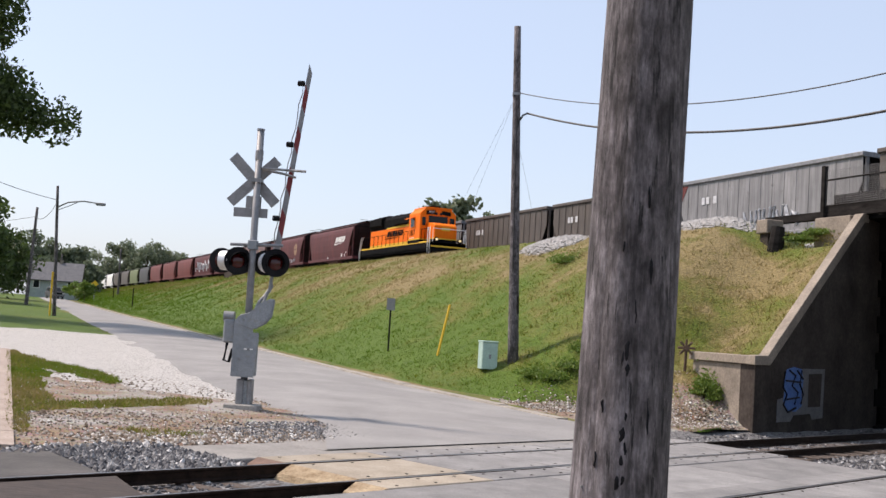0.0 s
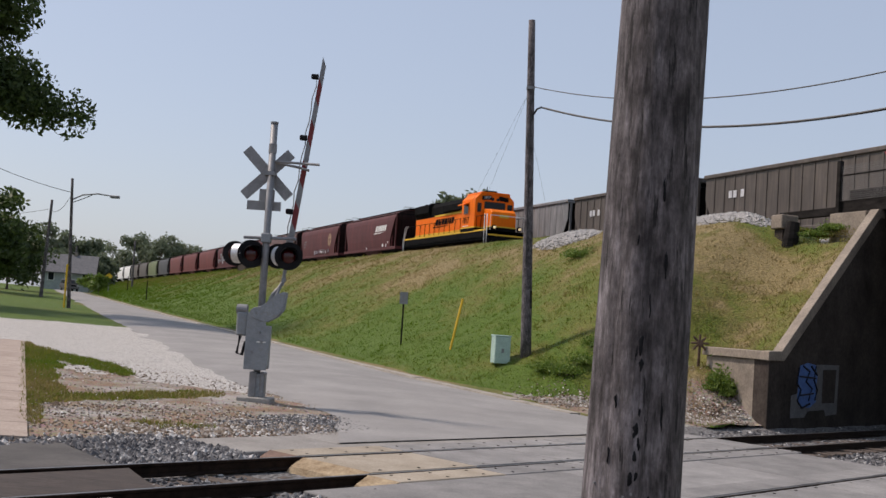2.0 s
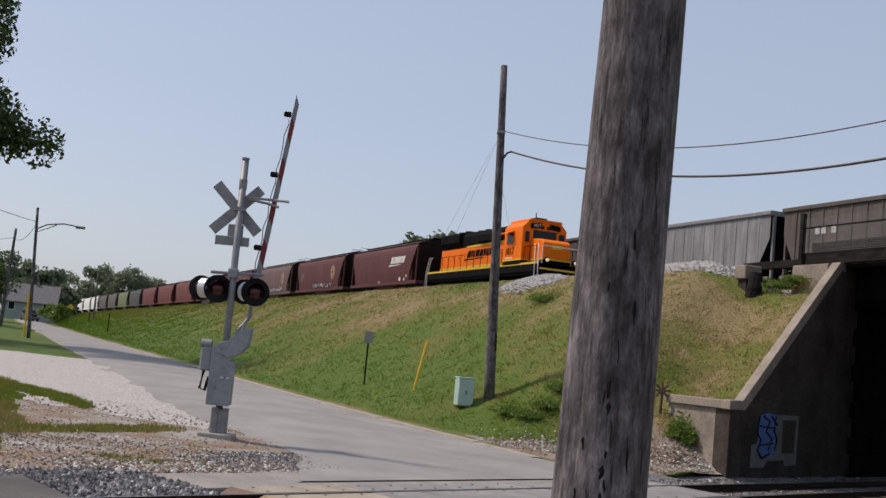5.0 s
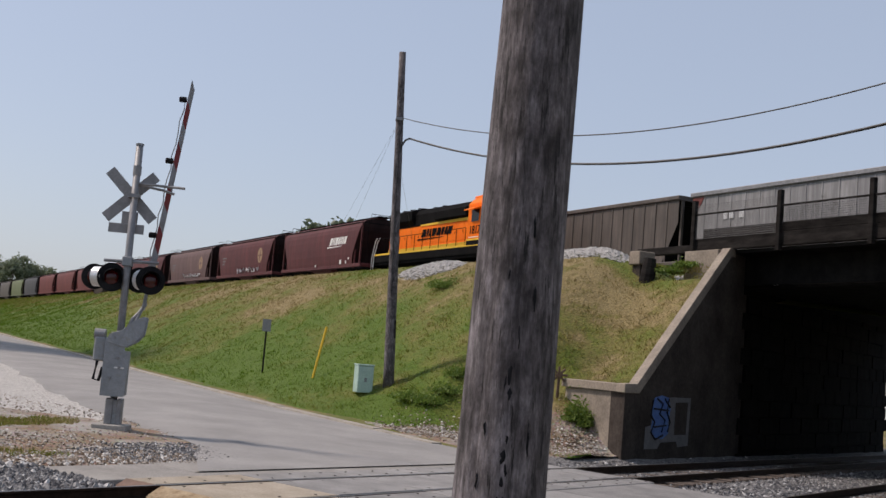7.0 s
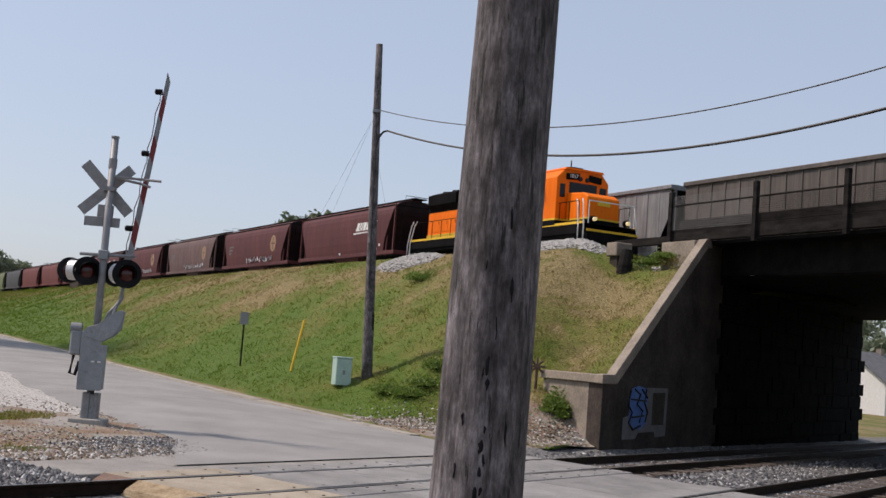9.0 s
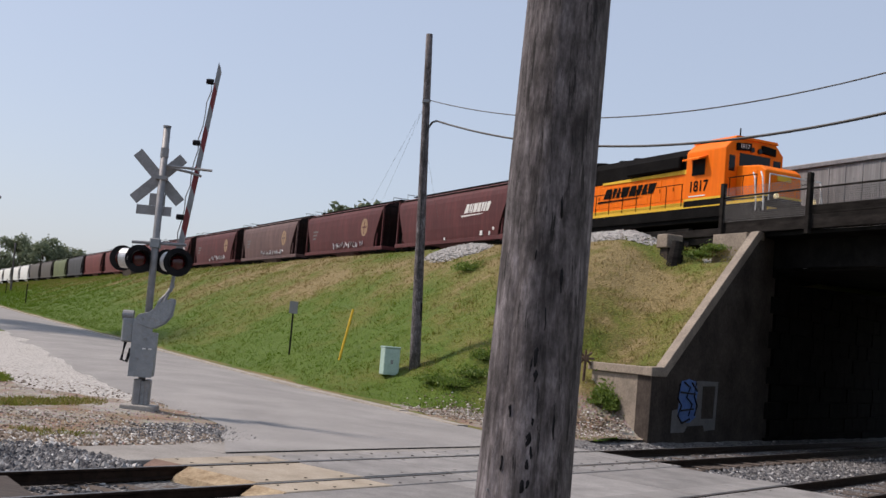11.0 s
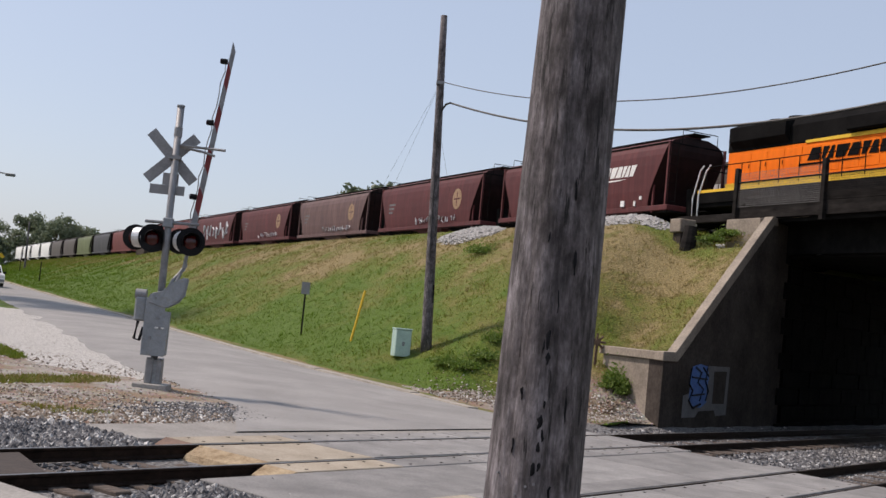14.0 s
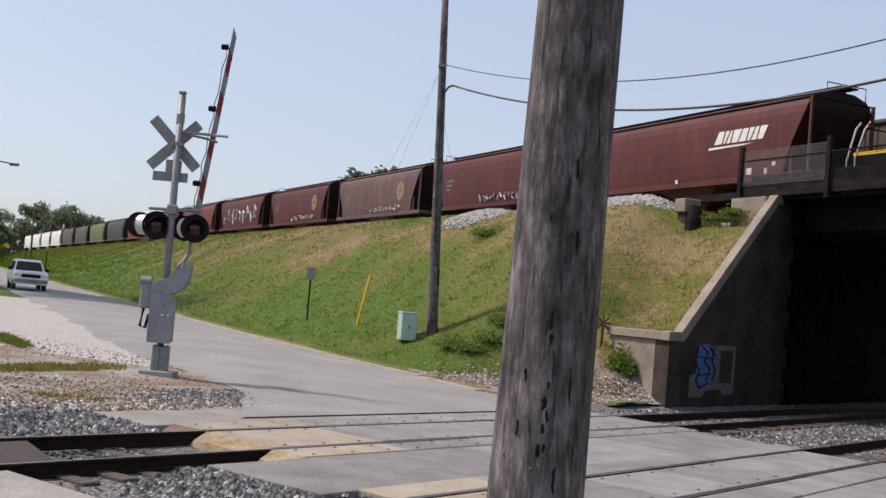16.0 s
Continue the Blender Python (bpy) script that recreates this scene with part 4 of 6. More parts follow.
def coal_car(paint, label, accent=None, marked=True):
    """An open-top ribbed coal car, 14.7 m over couplers."""
    car = thing("coal_car", label, "coal car", group="coal cars of the far train")
    L = 14.7
    part("body", ring_loft(((1.05, 1.9, L - 1.9, 1.42), (1.4, 1.6, L - 1.6, 1.44), (3.5, 0.55, L - 0.55, 1.44))), M["soot"], car, "dark sloping ends")
    for side in (-1, 1):
        part("side_sheet", prism(((1.55, 1.05), (0.5, 2.6), (0.5, 3.55), (L - 0.5, 3.55), (L - 0.5, 2.6), (L - 1.55, 1.05)), lambda x, z, k: Vector((x, side * (1.45 + 0.03 * k), z))), paint, car)
        for k in range(15):
            x = 1.3 + k * (L - 2.6) / 14
            deep = 1.50 if paint is M["grey_car"] else 1.515
            part("rib", box(x - 0.04, x + 0.04, min(side * 1.48, side * deep), max(side * 1.48, side * deep), 1.05, 3.55), paint, car)
        part("top_chord", box(0.4, L - 0.4, min(side * 1.42, side * 1.58), max(side * 1.42, side * 1.58), 3.5, 3.66, 0.02), paint if paint is not M["grey_car"] else M["galvanised"], car)
        part("side_sill", box(0.4, L - 0.4, min(side * 1.40, side * 1.55), max(side * 1.40, side * 1.55), 0.98, 1.12, 0.02), paint, car)
    part("coal_load", ring_loft(((3.3, 0.6, L - 0.6, 1.40), (3.52, 1.4, L - 1.4, 1.0))), M["black"], car, "heaped coal")
    for x, s in ((0.45, 1), (L - 0.45, -1)):
        part("end_chord", box(x - 0.06, x + 0.06, -1.5, 1.5, 3.48, 3.66), paint, car)
        for y in (-1.3, -0.45, 0.45, 1.3):
            part("end_post", box(x - 0.06, x + 0.06, y - 0.06, y + 0.06, 1.0, 3.5), paint if abs(y) > 1 else M["soot"], car)
        part("end_sill", box(x - 0.3, x + 0.3, -1.45, 1.45, 0.85, 1.05), M["soot"], car)
        part("coupler", box(min(x, x - s * 0.45), max(x, x - s * 0.45), -0.16, 0.16, 0.72, 1.0, 0.03), M["soot"], car)
        if accent and (s > 0) == (accent is M["bright_red"]):      # bright red at the rear, dull red at the front
            part("end_panel", prism(((0, 2.55), (0, 3.47), (0.75 * s, 3.47)), lambda a, b, k: Vector((x + a + s * 0.08, -1.49 - 0.02 * k, b))), accent, car, "faded red corner panel")
    for x, z, w in ((2.6, 2.55, 0.28), (2.98, 2.55, 0.28), (3.6, 2.55, 0.28), (11.6, 1.3, 0.4), (12.4, 1.35, 0.25)) if marked else ():
        part("stencil", box(x, x + w, -1.52, -1.505, z, z + 0.3), M["pale_spray"], car, "small pale stencilled mark")
    stretch(car, 1.0, 1.185)
    for x in (1.9, L - 1.9):
        add_truck(car, x)
    return car


def locomotive():
    """A six-axle road switcher, 21 m over couplers, x forward from the rear coupler."""
    lo = thing("locomotive", "orange and black diesel locomotive with yellow stripes, running", "locomotive")
    part("frame", box(0.5, 20.4, -1.42, 1.42, 1.15, 1.50, 0.02), M["hood_black"], lo)
    for y in (-1.50, 1.50):
        a, b = min(y, y * 0.96), max(y, y * 0.96)
        part("sill_plate", box(0.5, 20.3, a, b, 1.28, 1.34), M["hood_black"], lo)
        part("side_sill", box(0.5, 20.3, min(y, y * 0.965), max(y, y * 0.965), 1.343, 1.69), M["hood_black"], lo)
        part("walkway_edge", box(0.5, 20.3, a, b, 1.693, 1.80), M["yellow"], lo)
    part("walkway", box(0.45, 20.35, -1.44, 1.44, 1.70, 1.74), M["hood_black"], lo)
    # long hood
    part("long_hood", box(1.7, 14.25, -0.92, 0.92, 1.98, 3.30, 0.03), M["orange"], lo, "orange engine hood")
    part("hood_base", box(1.7, 14.25, -0.95, 0.95, 1.745, 1.88), M["hood_black"], lo)
    part("hood_stripe", box(1.7, 14.25, -0.952, 0.952, 1.884, 1.98), M["yellow"], lo, "yellow stripe along the hood")
    part("base_stripe", box(1.68, 14.25, -0.955, 0.955, 1.983, 2.07), M["yellow"], lo)
    part("top_stripe", prism(((6.6, 3.27), (6.6, 3.37), (14.25, 3.42), (14.25, 3.24)), lambda x, z, k: Vector((x, -0.962 + 1.924 * k, z))), M["yellow"], lo, "yellow stripe under the black top")
    part("hood_top", prism(((-0.93, 3.31), (-0.93, 4.0), (-0.72, 4.30), (0.72, 4.30), (0.93, 4.0), (0.93, 3.31)), lambda y, z, k: Vector((1.68 + 12.58 * k, y, z)), 0.01), M["hood_black"], lo, "black hood top")
    part("radiator", prism(((-0.94, 3.4), (-1.18, 3.66), (-1.18, 4.2), (-0.8, 4.36), (0.8, 4.36), (1.18, 4.2), (1.18, 3.66), (0.94, 3.4)), lambda y, z, k: Vector((2.0 + 3.6 * k, y, z)), 0.01), M["hood_black"], lo, "flared radiator intakes")
    part("blower_bulge", box(9.0, 13.3, -1.18, -0.92, 3.45, 4.0, 0.06), M["hood_black"], lo)
    for x in (2.7, 3.9, 5.1):
        part("roof_fan", rod((x, 0, 4.34), (x, 0, 4.5), 0.52, None, 18), M["hood_black"], lo)
    for x in (7.2, 8.5):
        part("brake_fan", rod((x, 0, 4.28), (x, 0, 4.44), 0.42, None, 18), M["hood_black"], lo)
    part("exhaust_stack", box(10.2, 10.9, -0.22, 0.22, 4.14, 4.42, 0.03), M["soot"], lo)
    for k in range(11):
        x = 2.3 + k * 1.05
        part("hood_door", box(x, x + 0.95, -0.935, -0.915, 2.2, 3.16, 0.008), M["orange"], lo)
        part("latch", box(x + 0.85, x + 0.89, -0.95, -0.934, 2.6, 2.75), M["hood_black"], lo)
    slanted_marks("emblem", lo, 6.75, -0.952, 2.62, 4.4, 0.44, M["hood_black"], "black slanted block emblem")
    # cab
    part("cab", prism(((-1.50, 1.98), (-1.50, 3.95), (-1.05, 4.38), (1.05, 4.38), (1.50, 3.95), (1.50, 1.98)), lambda y, z, k: Vector((14.28 + 2.75 * k, y, z)), 0.03), M["orange"], lo, "orange driver's cab")
    part("cab_base", box(14.28, 17.03, -1.505, 1.505, 1.745, 1.98), M["hood_black"], lo)
    part("cab_stripe", box(14.26, 17.05, -1.51, 1.51, 1.985, 2.07), M["yellow"], lo)
    part("cab_roof", prism(((-1.14, 4.34), (-1.05, 4.44), (1.05, 4.44), (1.14, 4.34)), lambda y, z, k: Vector((14.2 + 2.95 * k, y, z))), M["orange"], lo)
    part("side_window", box(14.75, 15.65, -1.512, -1.48, 2.98, 3.62), M["glass"], lo, "dark open side window")
    part("window_visor", prism(((14.6, 3.68), (15.8, 3.68), (15.8, 3.74), (14.6, 3.74)), lambda x, z, k: Vector((x, -1.50 - 0.45 * k, z - 0.16 * k))), M["orange"], lo, "orange sun visor")
    part("front_window", box(17.02, 17.045, -1.36, -0.98, 3.05, 3.72), M["glass"], lo)
    part("windshield", box(17.02, 17.045, -0.80, 0.80, 3.30, 3.80), M["glass"], lo, "dark windshield")
    part("front_window", box(17.02, 17.045, 0.98, 1.36, 3.05, 3.72), M["glass"], lo)
    part("cab_door", box(17.02, 17.06, -1.42, -0.96, 2.1, 3.86, 0.01), M["orange"], lo)
    part("door_glass", box(17.05, 17.07, -1.34, -1.04, 3.05, 3.66), M["glass"], lo)
    lettering("road_number", "1817", 0.60, M["hood_black"], lo, Matrix.Translation((15.25, -1.512, 2.52)) @ pose(0, 0, 0, 90, 0, 0), "black road number", bold=0.012)
    part("number_underline", box(14.6, 15.75, -1.515, -1.50, 2.13, 2.18), M["white"], lo)
    board = part("number_board", prism(((-1.0, 3.88), (-1.0, 4.16), (-0.3, 4.22), (-0.3, 3.94)), lambda y, z, k: Vector((17.03 + 0.16 * k, y, z))), M["hood_black"], lo, "lit number board")
    lettering("board_number", "1817", 0.24, M["white"], board, Matrix.Translation((17.2, -0.64, 4.05)) @ pose(0, 0, 0, 90, 0, 90), "white numerals")
    part("number_board", prism(((0.3, 3.94), (0.3, 4.22), (1.0, 4.16), (1.0, 3.88)), lambda y, z, k: Vector((17.03 + 0.16 * k, y, z))), M["hood_black"], lo)
    part("air_horn", tube(((15.2, 0.2, 4.44), (15.2, 0.2, 4.62), (15.7, 0.2, 4.64)), 0.05), M["hood_black"], lo)
    part("roof_unit", box(15.0, 16.4, -0.4, 0.4, 4.44, 4.62, 0.04), M["hood_black"], lo)
    part("antenna", rod((16.6, -0.5, 4.44), (16.6, -0.5, 4.85), 0.03), M["hood_black"], lo)
    # nose
    part("nose", prism(((17.05, 1.98), (17.05, 3.28), (19.0, 3.18), (19.45, 2.98), (19.5, 1.98)), lambda x, z, k: Vector((x, -0.92 + 1.84 * k, z)), 0.05), M["orange"], lo, "orange short nose")
    part("nose_base", box(17.05, 19.52, -0.93, 0.93, 1.745, 1.98), M["hood_black"], lo)
    part("nose_stripe", box(17.05, 19.53, -0.935, 0.935, 1.983, 2.06), M["yellow"], lo)
    part("nose_mark", box(19.47, 19.53, -0.35, 0.35, 2.62, 2.85), M["yellow"], lo, "yellow nose emblem")
    part("nose_door", box(18.1, 18.8, -0.94, -0.915, 2.1, 3.0, 0.01), M["orange"], lo)
    for y in (-0.2, 0.2):
        part("headlight", rod((17.02, y, 3.98), (17.16, y, 3.98), 0.10, None, 14), M["glass"], lo, "dim headlight")
    for y in (-0.95, 0.95):
        part("ditch_light", rod((20.3, y, 1.92), (20.5, y, 1.92), 0.09, None, 14), M["glow"], lo, "lit ditch light")
        part("ditch_housing", rod((20.1, y, 1.92), (20.32, y, 1.92), 0.16, None, 14), M["hood_black"], lo)
    # ends, steps, plow, couplers
    part("pilot", prism(((20.35, 0.25), (20.35, 1.7), (20.55, 1.7), (20.85, 0.25)), lambda x, z, k: Vector((x, -1.45 + 2.9 * k, z))), M["hood_black"], lo, "black pilot plow")
    part("pilot_stripe", box(20.56, 20.60, -1.46, 1.46, 1.60, 1.70), M["yellow"], lo)
    part("rear_plate", box(0.42, 0.5, -1.45, 1.45, 0.6, 1.74), M["hood_black"], lo)
    for x in (0.0, 20.6):
        part("coupler", box(x - 0.2, x + 0.55, -0.17, 0.17, 0.72, 1.02, 0.03), M["soot"], lo)
    for x0 in (0.55, 19.6):
        for k in range(3):
            part("step", box(x0, x0 + 0.7, -1.55, -1.25, 0.45 + 0.36 * k, 0.49 + 0.36 * k), M["hood_black"], lo)
    # white grab rails at both ends, dark railing along the walkway
    for x in (0.62, 19.75, 20.35):
        part("grab_rail", tube(((x, -1.52, 0.6), (x, -1.52, 1.6), (x + (0.35 if x < 1 else -0.25), -1.46, 2.55), (x + (0.55 if x < 1 else -0.5), -1.40, 2.8)), 0.036), M["white"], lo, "white grab rail")
        part("grab_rail", tube(((x, 1.50, 0.6), (x, 1.50, 1.6), (x + (0.35 if x < 1 else -0.25), 1.46, 2.75)), 0.035), M["white"], lo, "white grab rail")
    part("grab_rail", tube(((0.15, -1.46, 0.7), (0.12, -1.46, 1.5), (0.5, -1.44, 2.6), (0.72, -1.42, 2.8)), 0.036), M["white"], lo, "white grab rail")
    part("front_railing", tube(((20.4, -1.3, 1.72), (20.4, -1.3, 2.7), (20.4, 1.3, 2.7), (20.4, 1.3, 1.72)), 0.03), M["white"], lo)
    part("rear_railing", tube(((0.5, -1.3, 1.72), (0.5, -1.3, 2.7), (0.5, 1.3, 2.7), (0.5, 1.3, 1.72)), 0.03), M["hood_black"], lo)
    for side in (-1.44, 1.44):
        part("handrail", tube(((1.0, side, 2.72), (14.0, side, 2.72)), 0.02), M["hood_black"], lo)
        for k in range(12):
            x = 1.0 + k * 13.0 / 11
            part("stanchion", rod((x, side, 1.74), (x, side, 2.72), 0.022, None, 6), M["hood_black"], lo)
        part("handrail", tube(((17.3, side, 2.72), (19.6, side, 2.72)), 0.02), M["hood_black"], lo)
        for x in (17.4, 18.5, 19.6):
            part("stanchion", rod((x, side, 1.74), (x, side, 2.72), 0.022, None, 6), M["hood_black"], lo)
    part("fuel_tank", prism(((-1.3, 1.15), (-1.4, 0.8), (-1.2, 0.42), (1.2, 0.42), (1.4, 0.8), (1.3, 1.15)), lambda y, z, k: Vector((7.6 + 5.2 * k, y, z)), 0.02), M["soot"], lo, "sooty fuel tank")
    part("air_reservoir", rod((13.0, -1.25, 1.0), (14.6, -1.25, 1.0), 0.17, None, 12), M["soot"], lo)
    # to the true length over couplers and the true deck height
    def lift(z):
        return z if z < 1.0 else z + 0.24 if z > 1.18 else 1.0 + (z - 1.0) * 2.333

    def along(x):
        return x * 0.88 if x < 17.03 else 14.986 + (x - 17.03) * 0.69
    done = set()
    for ob in lo.children_recursive:
        if ob.name.startswith(("truck", "wheel", "axle", "fuel_tank", "air_reservoir", "pilot", "step", "coupler")):
            lifted = False
        else:
            lifted = True
        if ob.matrix_basis == Matrix.Identity(4):
            if ob.data.name in done:
                continue
            done.add(ob.data.name)
            for v in ob.data.vertices:
                v.co.x = along(v.co.x)
                v.co.y *= 0.94
                if lifted:
                    v.co.z = lift(v.co.z)
        else:
            ob.location.x = along(ob.location.x)
            ob.location.y *= 0.94
            if lifted:
                ob.location.z = lift(ob.location.z)
    add_truck(lo, 3.6, 2, 2.74)
    add_truck(lo, 13.9, 2, 2.74)
    return lo


TRAIN = [(0, locomotive())]
kinds = ((M["maroon"], "dark red covered hopper car with a white slanted emblem", "slant"),
         (M["maroon"], "dark red covered hopper car with a round emblem and scrawls", "round"),
         (M["maroon_grey"], "faded brown-grey covered hopper car with a round emblem", "round"),
         (M["maroon"], "weathered red covered hopper car with a round emblem", "round"),
         (M["maroon"], "red covered hopper car with large pale graffiti", "scrawl"),
         (M["bright_red"], "oxide red covered hopper car", ""),
         (M["bright_red"], "oxide red covered hopper car", ""),
         (M["bright_red"], "oxide red covered hopper car", ""),
         (M["dark_car"], "black covered hopper car", ""),
         (M["green_car"], "olive covered hopper car", ""),
         (M["brown_car"], "brown covered hopper car", ""),
         (M["brown_car"], "brown covered hopper car", ""),
         (M["white"], "white covered hopper car", ""),
         (M["white"], "white covered hopper car", ""),
         (M["white"], "white covered hopper car", ""),
         (M["white"], "white covered hopper car", ""))
for i, (paint, label, mark) in enumerate(kinds):
    TRAIN.append((17.0 * (i + 1) + 0.4, hopper(paint, label, mark)))
FAR = []
for k in range(-1, 12):
    word = "grey" if k in (3, 6, 8) else "brown"
    accent = {3: M["bright_red"], 6: M["bright_red"], 4: M["red_end"], 8: M["bright_red"]}.get(k)
    car = coal_car(M[word + "_car"], f"{word} open-top ribbed coal car" + (" with a red corner" if accent else ""), accent, k != 7)
    if k == 3:
        random.seed(3)
        for j in range(12):
            x = 6.2 + j * 0.34
            part("paint_stroke", tube([(x + 0.35 * random.random(), -1.52, 1.35 + 1.0 * random.random()) for _ in range(5)], 0.05, 4), M["pale_spray"], car, "white sprayed scrawl")
    FAR.append((14.7 * k + 8.0, car))


def motions():
    """Both trains roll towards the bridge; a white car comes down the road."""
    times = [0.5 * i for i in range(33)]
    for cars, across, start, speed, length in ((TRAIN, 29.5, 94.4, 4.05, 17.0), (FAR, 33.9, 0.0, 7.9, 14.7)):
        for back, car in cars:
            rows = []
            for t in times:
                q = start - speed * t + back
                p, ahead = upper(across, q, RAIL_Z), upper(across, q - length, RAIL_Z)
                rows.append((t, pose(p.x, p.y, p.z, 0, 0, math.degrees(math.atan2(ahead.y - p.y, ahead.x - p.x)))))
            walk(car, rows)
    rows = []
    for t in times:
        q = 91.0 - 14.0 * (t - 14.6)
        p = oq(6.2, q)
        rows.append((t, pose(p.x, p.y, flat(p.x, p.y) + 0.06, 0, 0, HEAD)))
    walk(WHITE_CAR, rows)

# ---- things beside the road ----
def near_pole():
    """The timber pole beside the camera: tapered, checked and uneven."""
    pole = thing("utility_pole", "thick weathered grey timber utility pole close by", "utility pole", pose(0.624, 3.78, flat(0.6, 3.78) - 0.1))
    seg, rings = 56, 150
    bm = bmesh.new()
    random.seed(11)
    checks = [(random.random() * 2 * math.pi, random.uniform(0, 6), random.uniform(0.4, 1.6), random.uniform(0.004, 0.011)) for _ in range(46)]
    grid = []
    for j in range(rings + 1):
        z = 7.0 * j / rings
        r0 = 0.1735 - 0.0097 * z
        cx = 0.0145 * (z - 2.4)
        row = []
        for i in range(seg):
            a = 2 * math.pi * i / seg
            r = r0 + 0.004 * noise.noise((math.cos(a) * 1.5, math.sin(a) * 1.5, z * 0.7)) + 0.0022 * noise.noise((math.cos(a) * 9, math.sin(a) * 9, z * 1.1))
            for ca, cz, cl, cd in checks:
                da = abs((a - ca + math.pi) % (2 * math.pi) - math.pi)
                if da < 0.07 and abs(z - cz) < cl:
                    r -= cd * (1 - da / 0.07) * (1 - abs(z - cz) / cl)
            row.append(bm.verts.new((cx + r * math.cos(a), r * math.sin(a), z)))
        grid.append(row)
    for a, b in zip(grid, grid[1:]):
        for i in range(seg):
            bm.faces.new((a[i], a[(i + 1) % seg], b[(i + 1) % seg], b[i]))
    bm.faces.new(grid[-1])
    part("shaft", bm, M["pole"], pole, smooth=True)
    # gouges, splinters and nails on the side that shows
    for k, (a, z, w, h) in enumerate(((-99, 2.30, 0.014, 0.040), (-98, 2.24, 0.012, 0.034), (-104, 2.27, 0.006, 0.03), (-96, 2.09, 0.006, 0.018), (-99, 2.03, 0.016, 0.034), (-95, 1.99, 0.013, 0.026), (-98, 1.955, 0.015, 0.022),
                                      (-101, 1.885, 0.012, 0.034), (-95, 1.90, 0.010, 0.018), (-103, 1.65, 0.010, 0.034), (-98, 1.64, 0.010, 0.034), (-125, 2.12, 0.006, 0.03), (-76, 2.55, 0.008, 0.06), (-84, 2.78, 0.008, 0.05), (-112, 2.62, 0.007, 0.03), (-92, 2.42, 0.006, 0.05), (-80, 1.8, 0.008, 0.06), (-130, 1.95, 0.006, 0.04), (-70, 2.1, 0.008, 0.09), (-88, 1.5, 0.008, 0.05), (-118, 1.45, 0.008, 0.05))):
        an = radians(a)
        r0 = 0.1735 - 0.0097 * z - 0.001
        c = Vector((0.0145 * (z - 2.4) + r0 * math.cos(an), r0 * math.sin(an), z))
        bm = bmesh.new()
        bmesh.ops.create_icosphere(bm, subdivisions=2, radius=1.0, matrix=Matrix.Translation(c) @ pose(0, 0, 0, 0, 0, a) @ Matrix.Diagonal((0.0035, w * 0.55, h * 0.8, 1)))
        for v in bm.verts:
            v.co += Vector((0.007 * noise.noise(v.co * 70), 0, 0.016 * noise.noise(v.co * 55)))
        part("gouge", bm, M["black"], pole, "dark gouge in the timber", smooth=True)
    for a, z in ((-146, 1.86), (-108, 1.83), (-99, 1.84), (-120, 1.80), (-152, 1.55)):
        an = radians(a)
        r0 = 0.1735 - 0.0097 * z
        d = Vector((math.cos(an), math.sin(an), 0))
        c = Vector((0.0145 * (z - 2.4), 0, z)) + d * r0
        part("nail", rod(c - d * 0.01, c + d * 0.006, 0.004, None, 8), M["galvanised"], pole)
    return pole


near_pole()


def timber_pole(base, top, r0, r1, label, extras=()):
    p = thing("utility_pole", label, "utility pole", Matrix.Translation(base))
    pts = [Vector((0, 0, -0.4)).lerp(Vector(top) - Vector(base), k / 10) for k in range(11)]
    part("shaft", tube(pts, [r0 + (r1 - r0) * k / 10 for k in range(11)], 14), M["pole"], p, smooth=True)
    return p


POLE2, POLE2_TOP = Vector((2.44, 38.8, 1.22)), Vector((1.93, 38.8, 12.63))
pole2 = timber_pole(POLE2, POLE2_TOP, 0.19, 0.115, "tall slender grey timber utility pole on the embankment's foot")
part("ground_strip", tube([(0.05, -0.21, 1.6), (0.02, -0.19, 2.2)], 0.03), M["black"], pole2, "dark metal tag plate")
part("conduit", tube([(-0.37, -0.14, 8.3), (-0.31, -0.16, 6.0), (-0.2, -0.19, 3.0)], 0.02), M["wire"], pole2)
part("bracket", box(-0.55, -0.28, -0.16, 0.12, 9.02, 9.12), M["galvanised"], pole2)


def cable(name, label, pts, r):
    p = thing(name, label, "cable", Matrix.Translation(pts[0]))
    part("strand", tube([Vector(q) - Vector(pts[0]) for q in pts], r, 6), M["wire"], p)
    return p


def hang(a, b, sag, n=30):
    a, b = Vector(a), Vector(b)
    return [a.lerp(b, k / n) - Vector((0, 0, sag * 4 * (k / n) * (1 - k / n))) for k in range(n + 1)]


A_END, B_END = Vector((12.6, 21.0, 9.15)), Vector((12.6, 21.0, 8.24))
cable("overhead_wire", "thin black overhead wire from pole to pole", hang((2.10, 38.8, 10.35), A_END, 1.10), 0.017)
bp = hang((2.42, 38.6, 9.62), B_END, 1.10)
cable("overhead_cable", "thick black overhead cable with a drip loop at the pole", [Vector((2.03, 38.7, 8.3)), Vector((2.06, 38.7, 8.9)), Vector((2.16, 38.7, 9.35)), Vector((2.28, 38.65, 9.56))] + bp, 0.034)
for dx, top in ((-1.25, 10.2), (1.0, 9.3), (-0.9, 10.2)):
    cable("guy_wire", "faint thin guy wire up to the pole", [Vector((2.0, 38.8, top)), Vector((2.0 + dx * 1.3, 46.0, 7.1))], 0.0035)


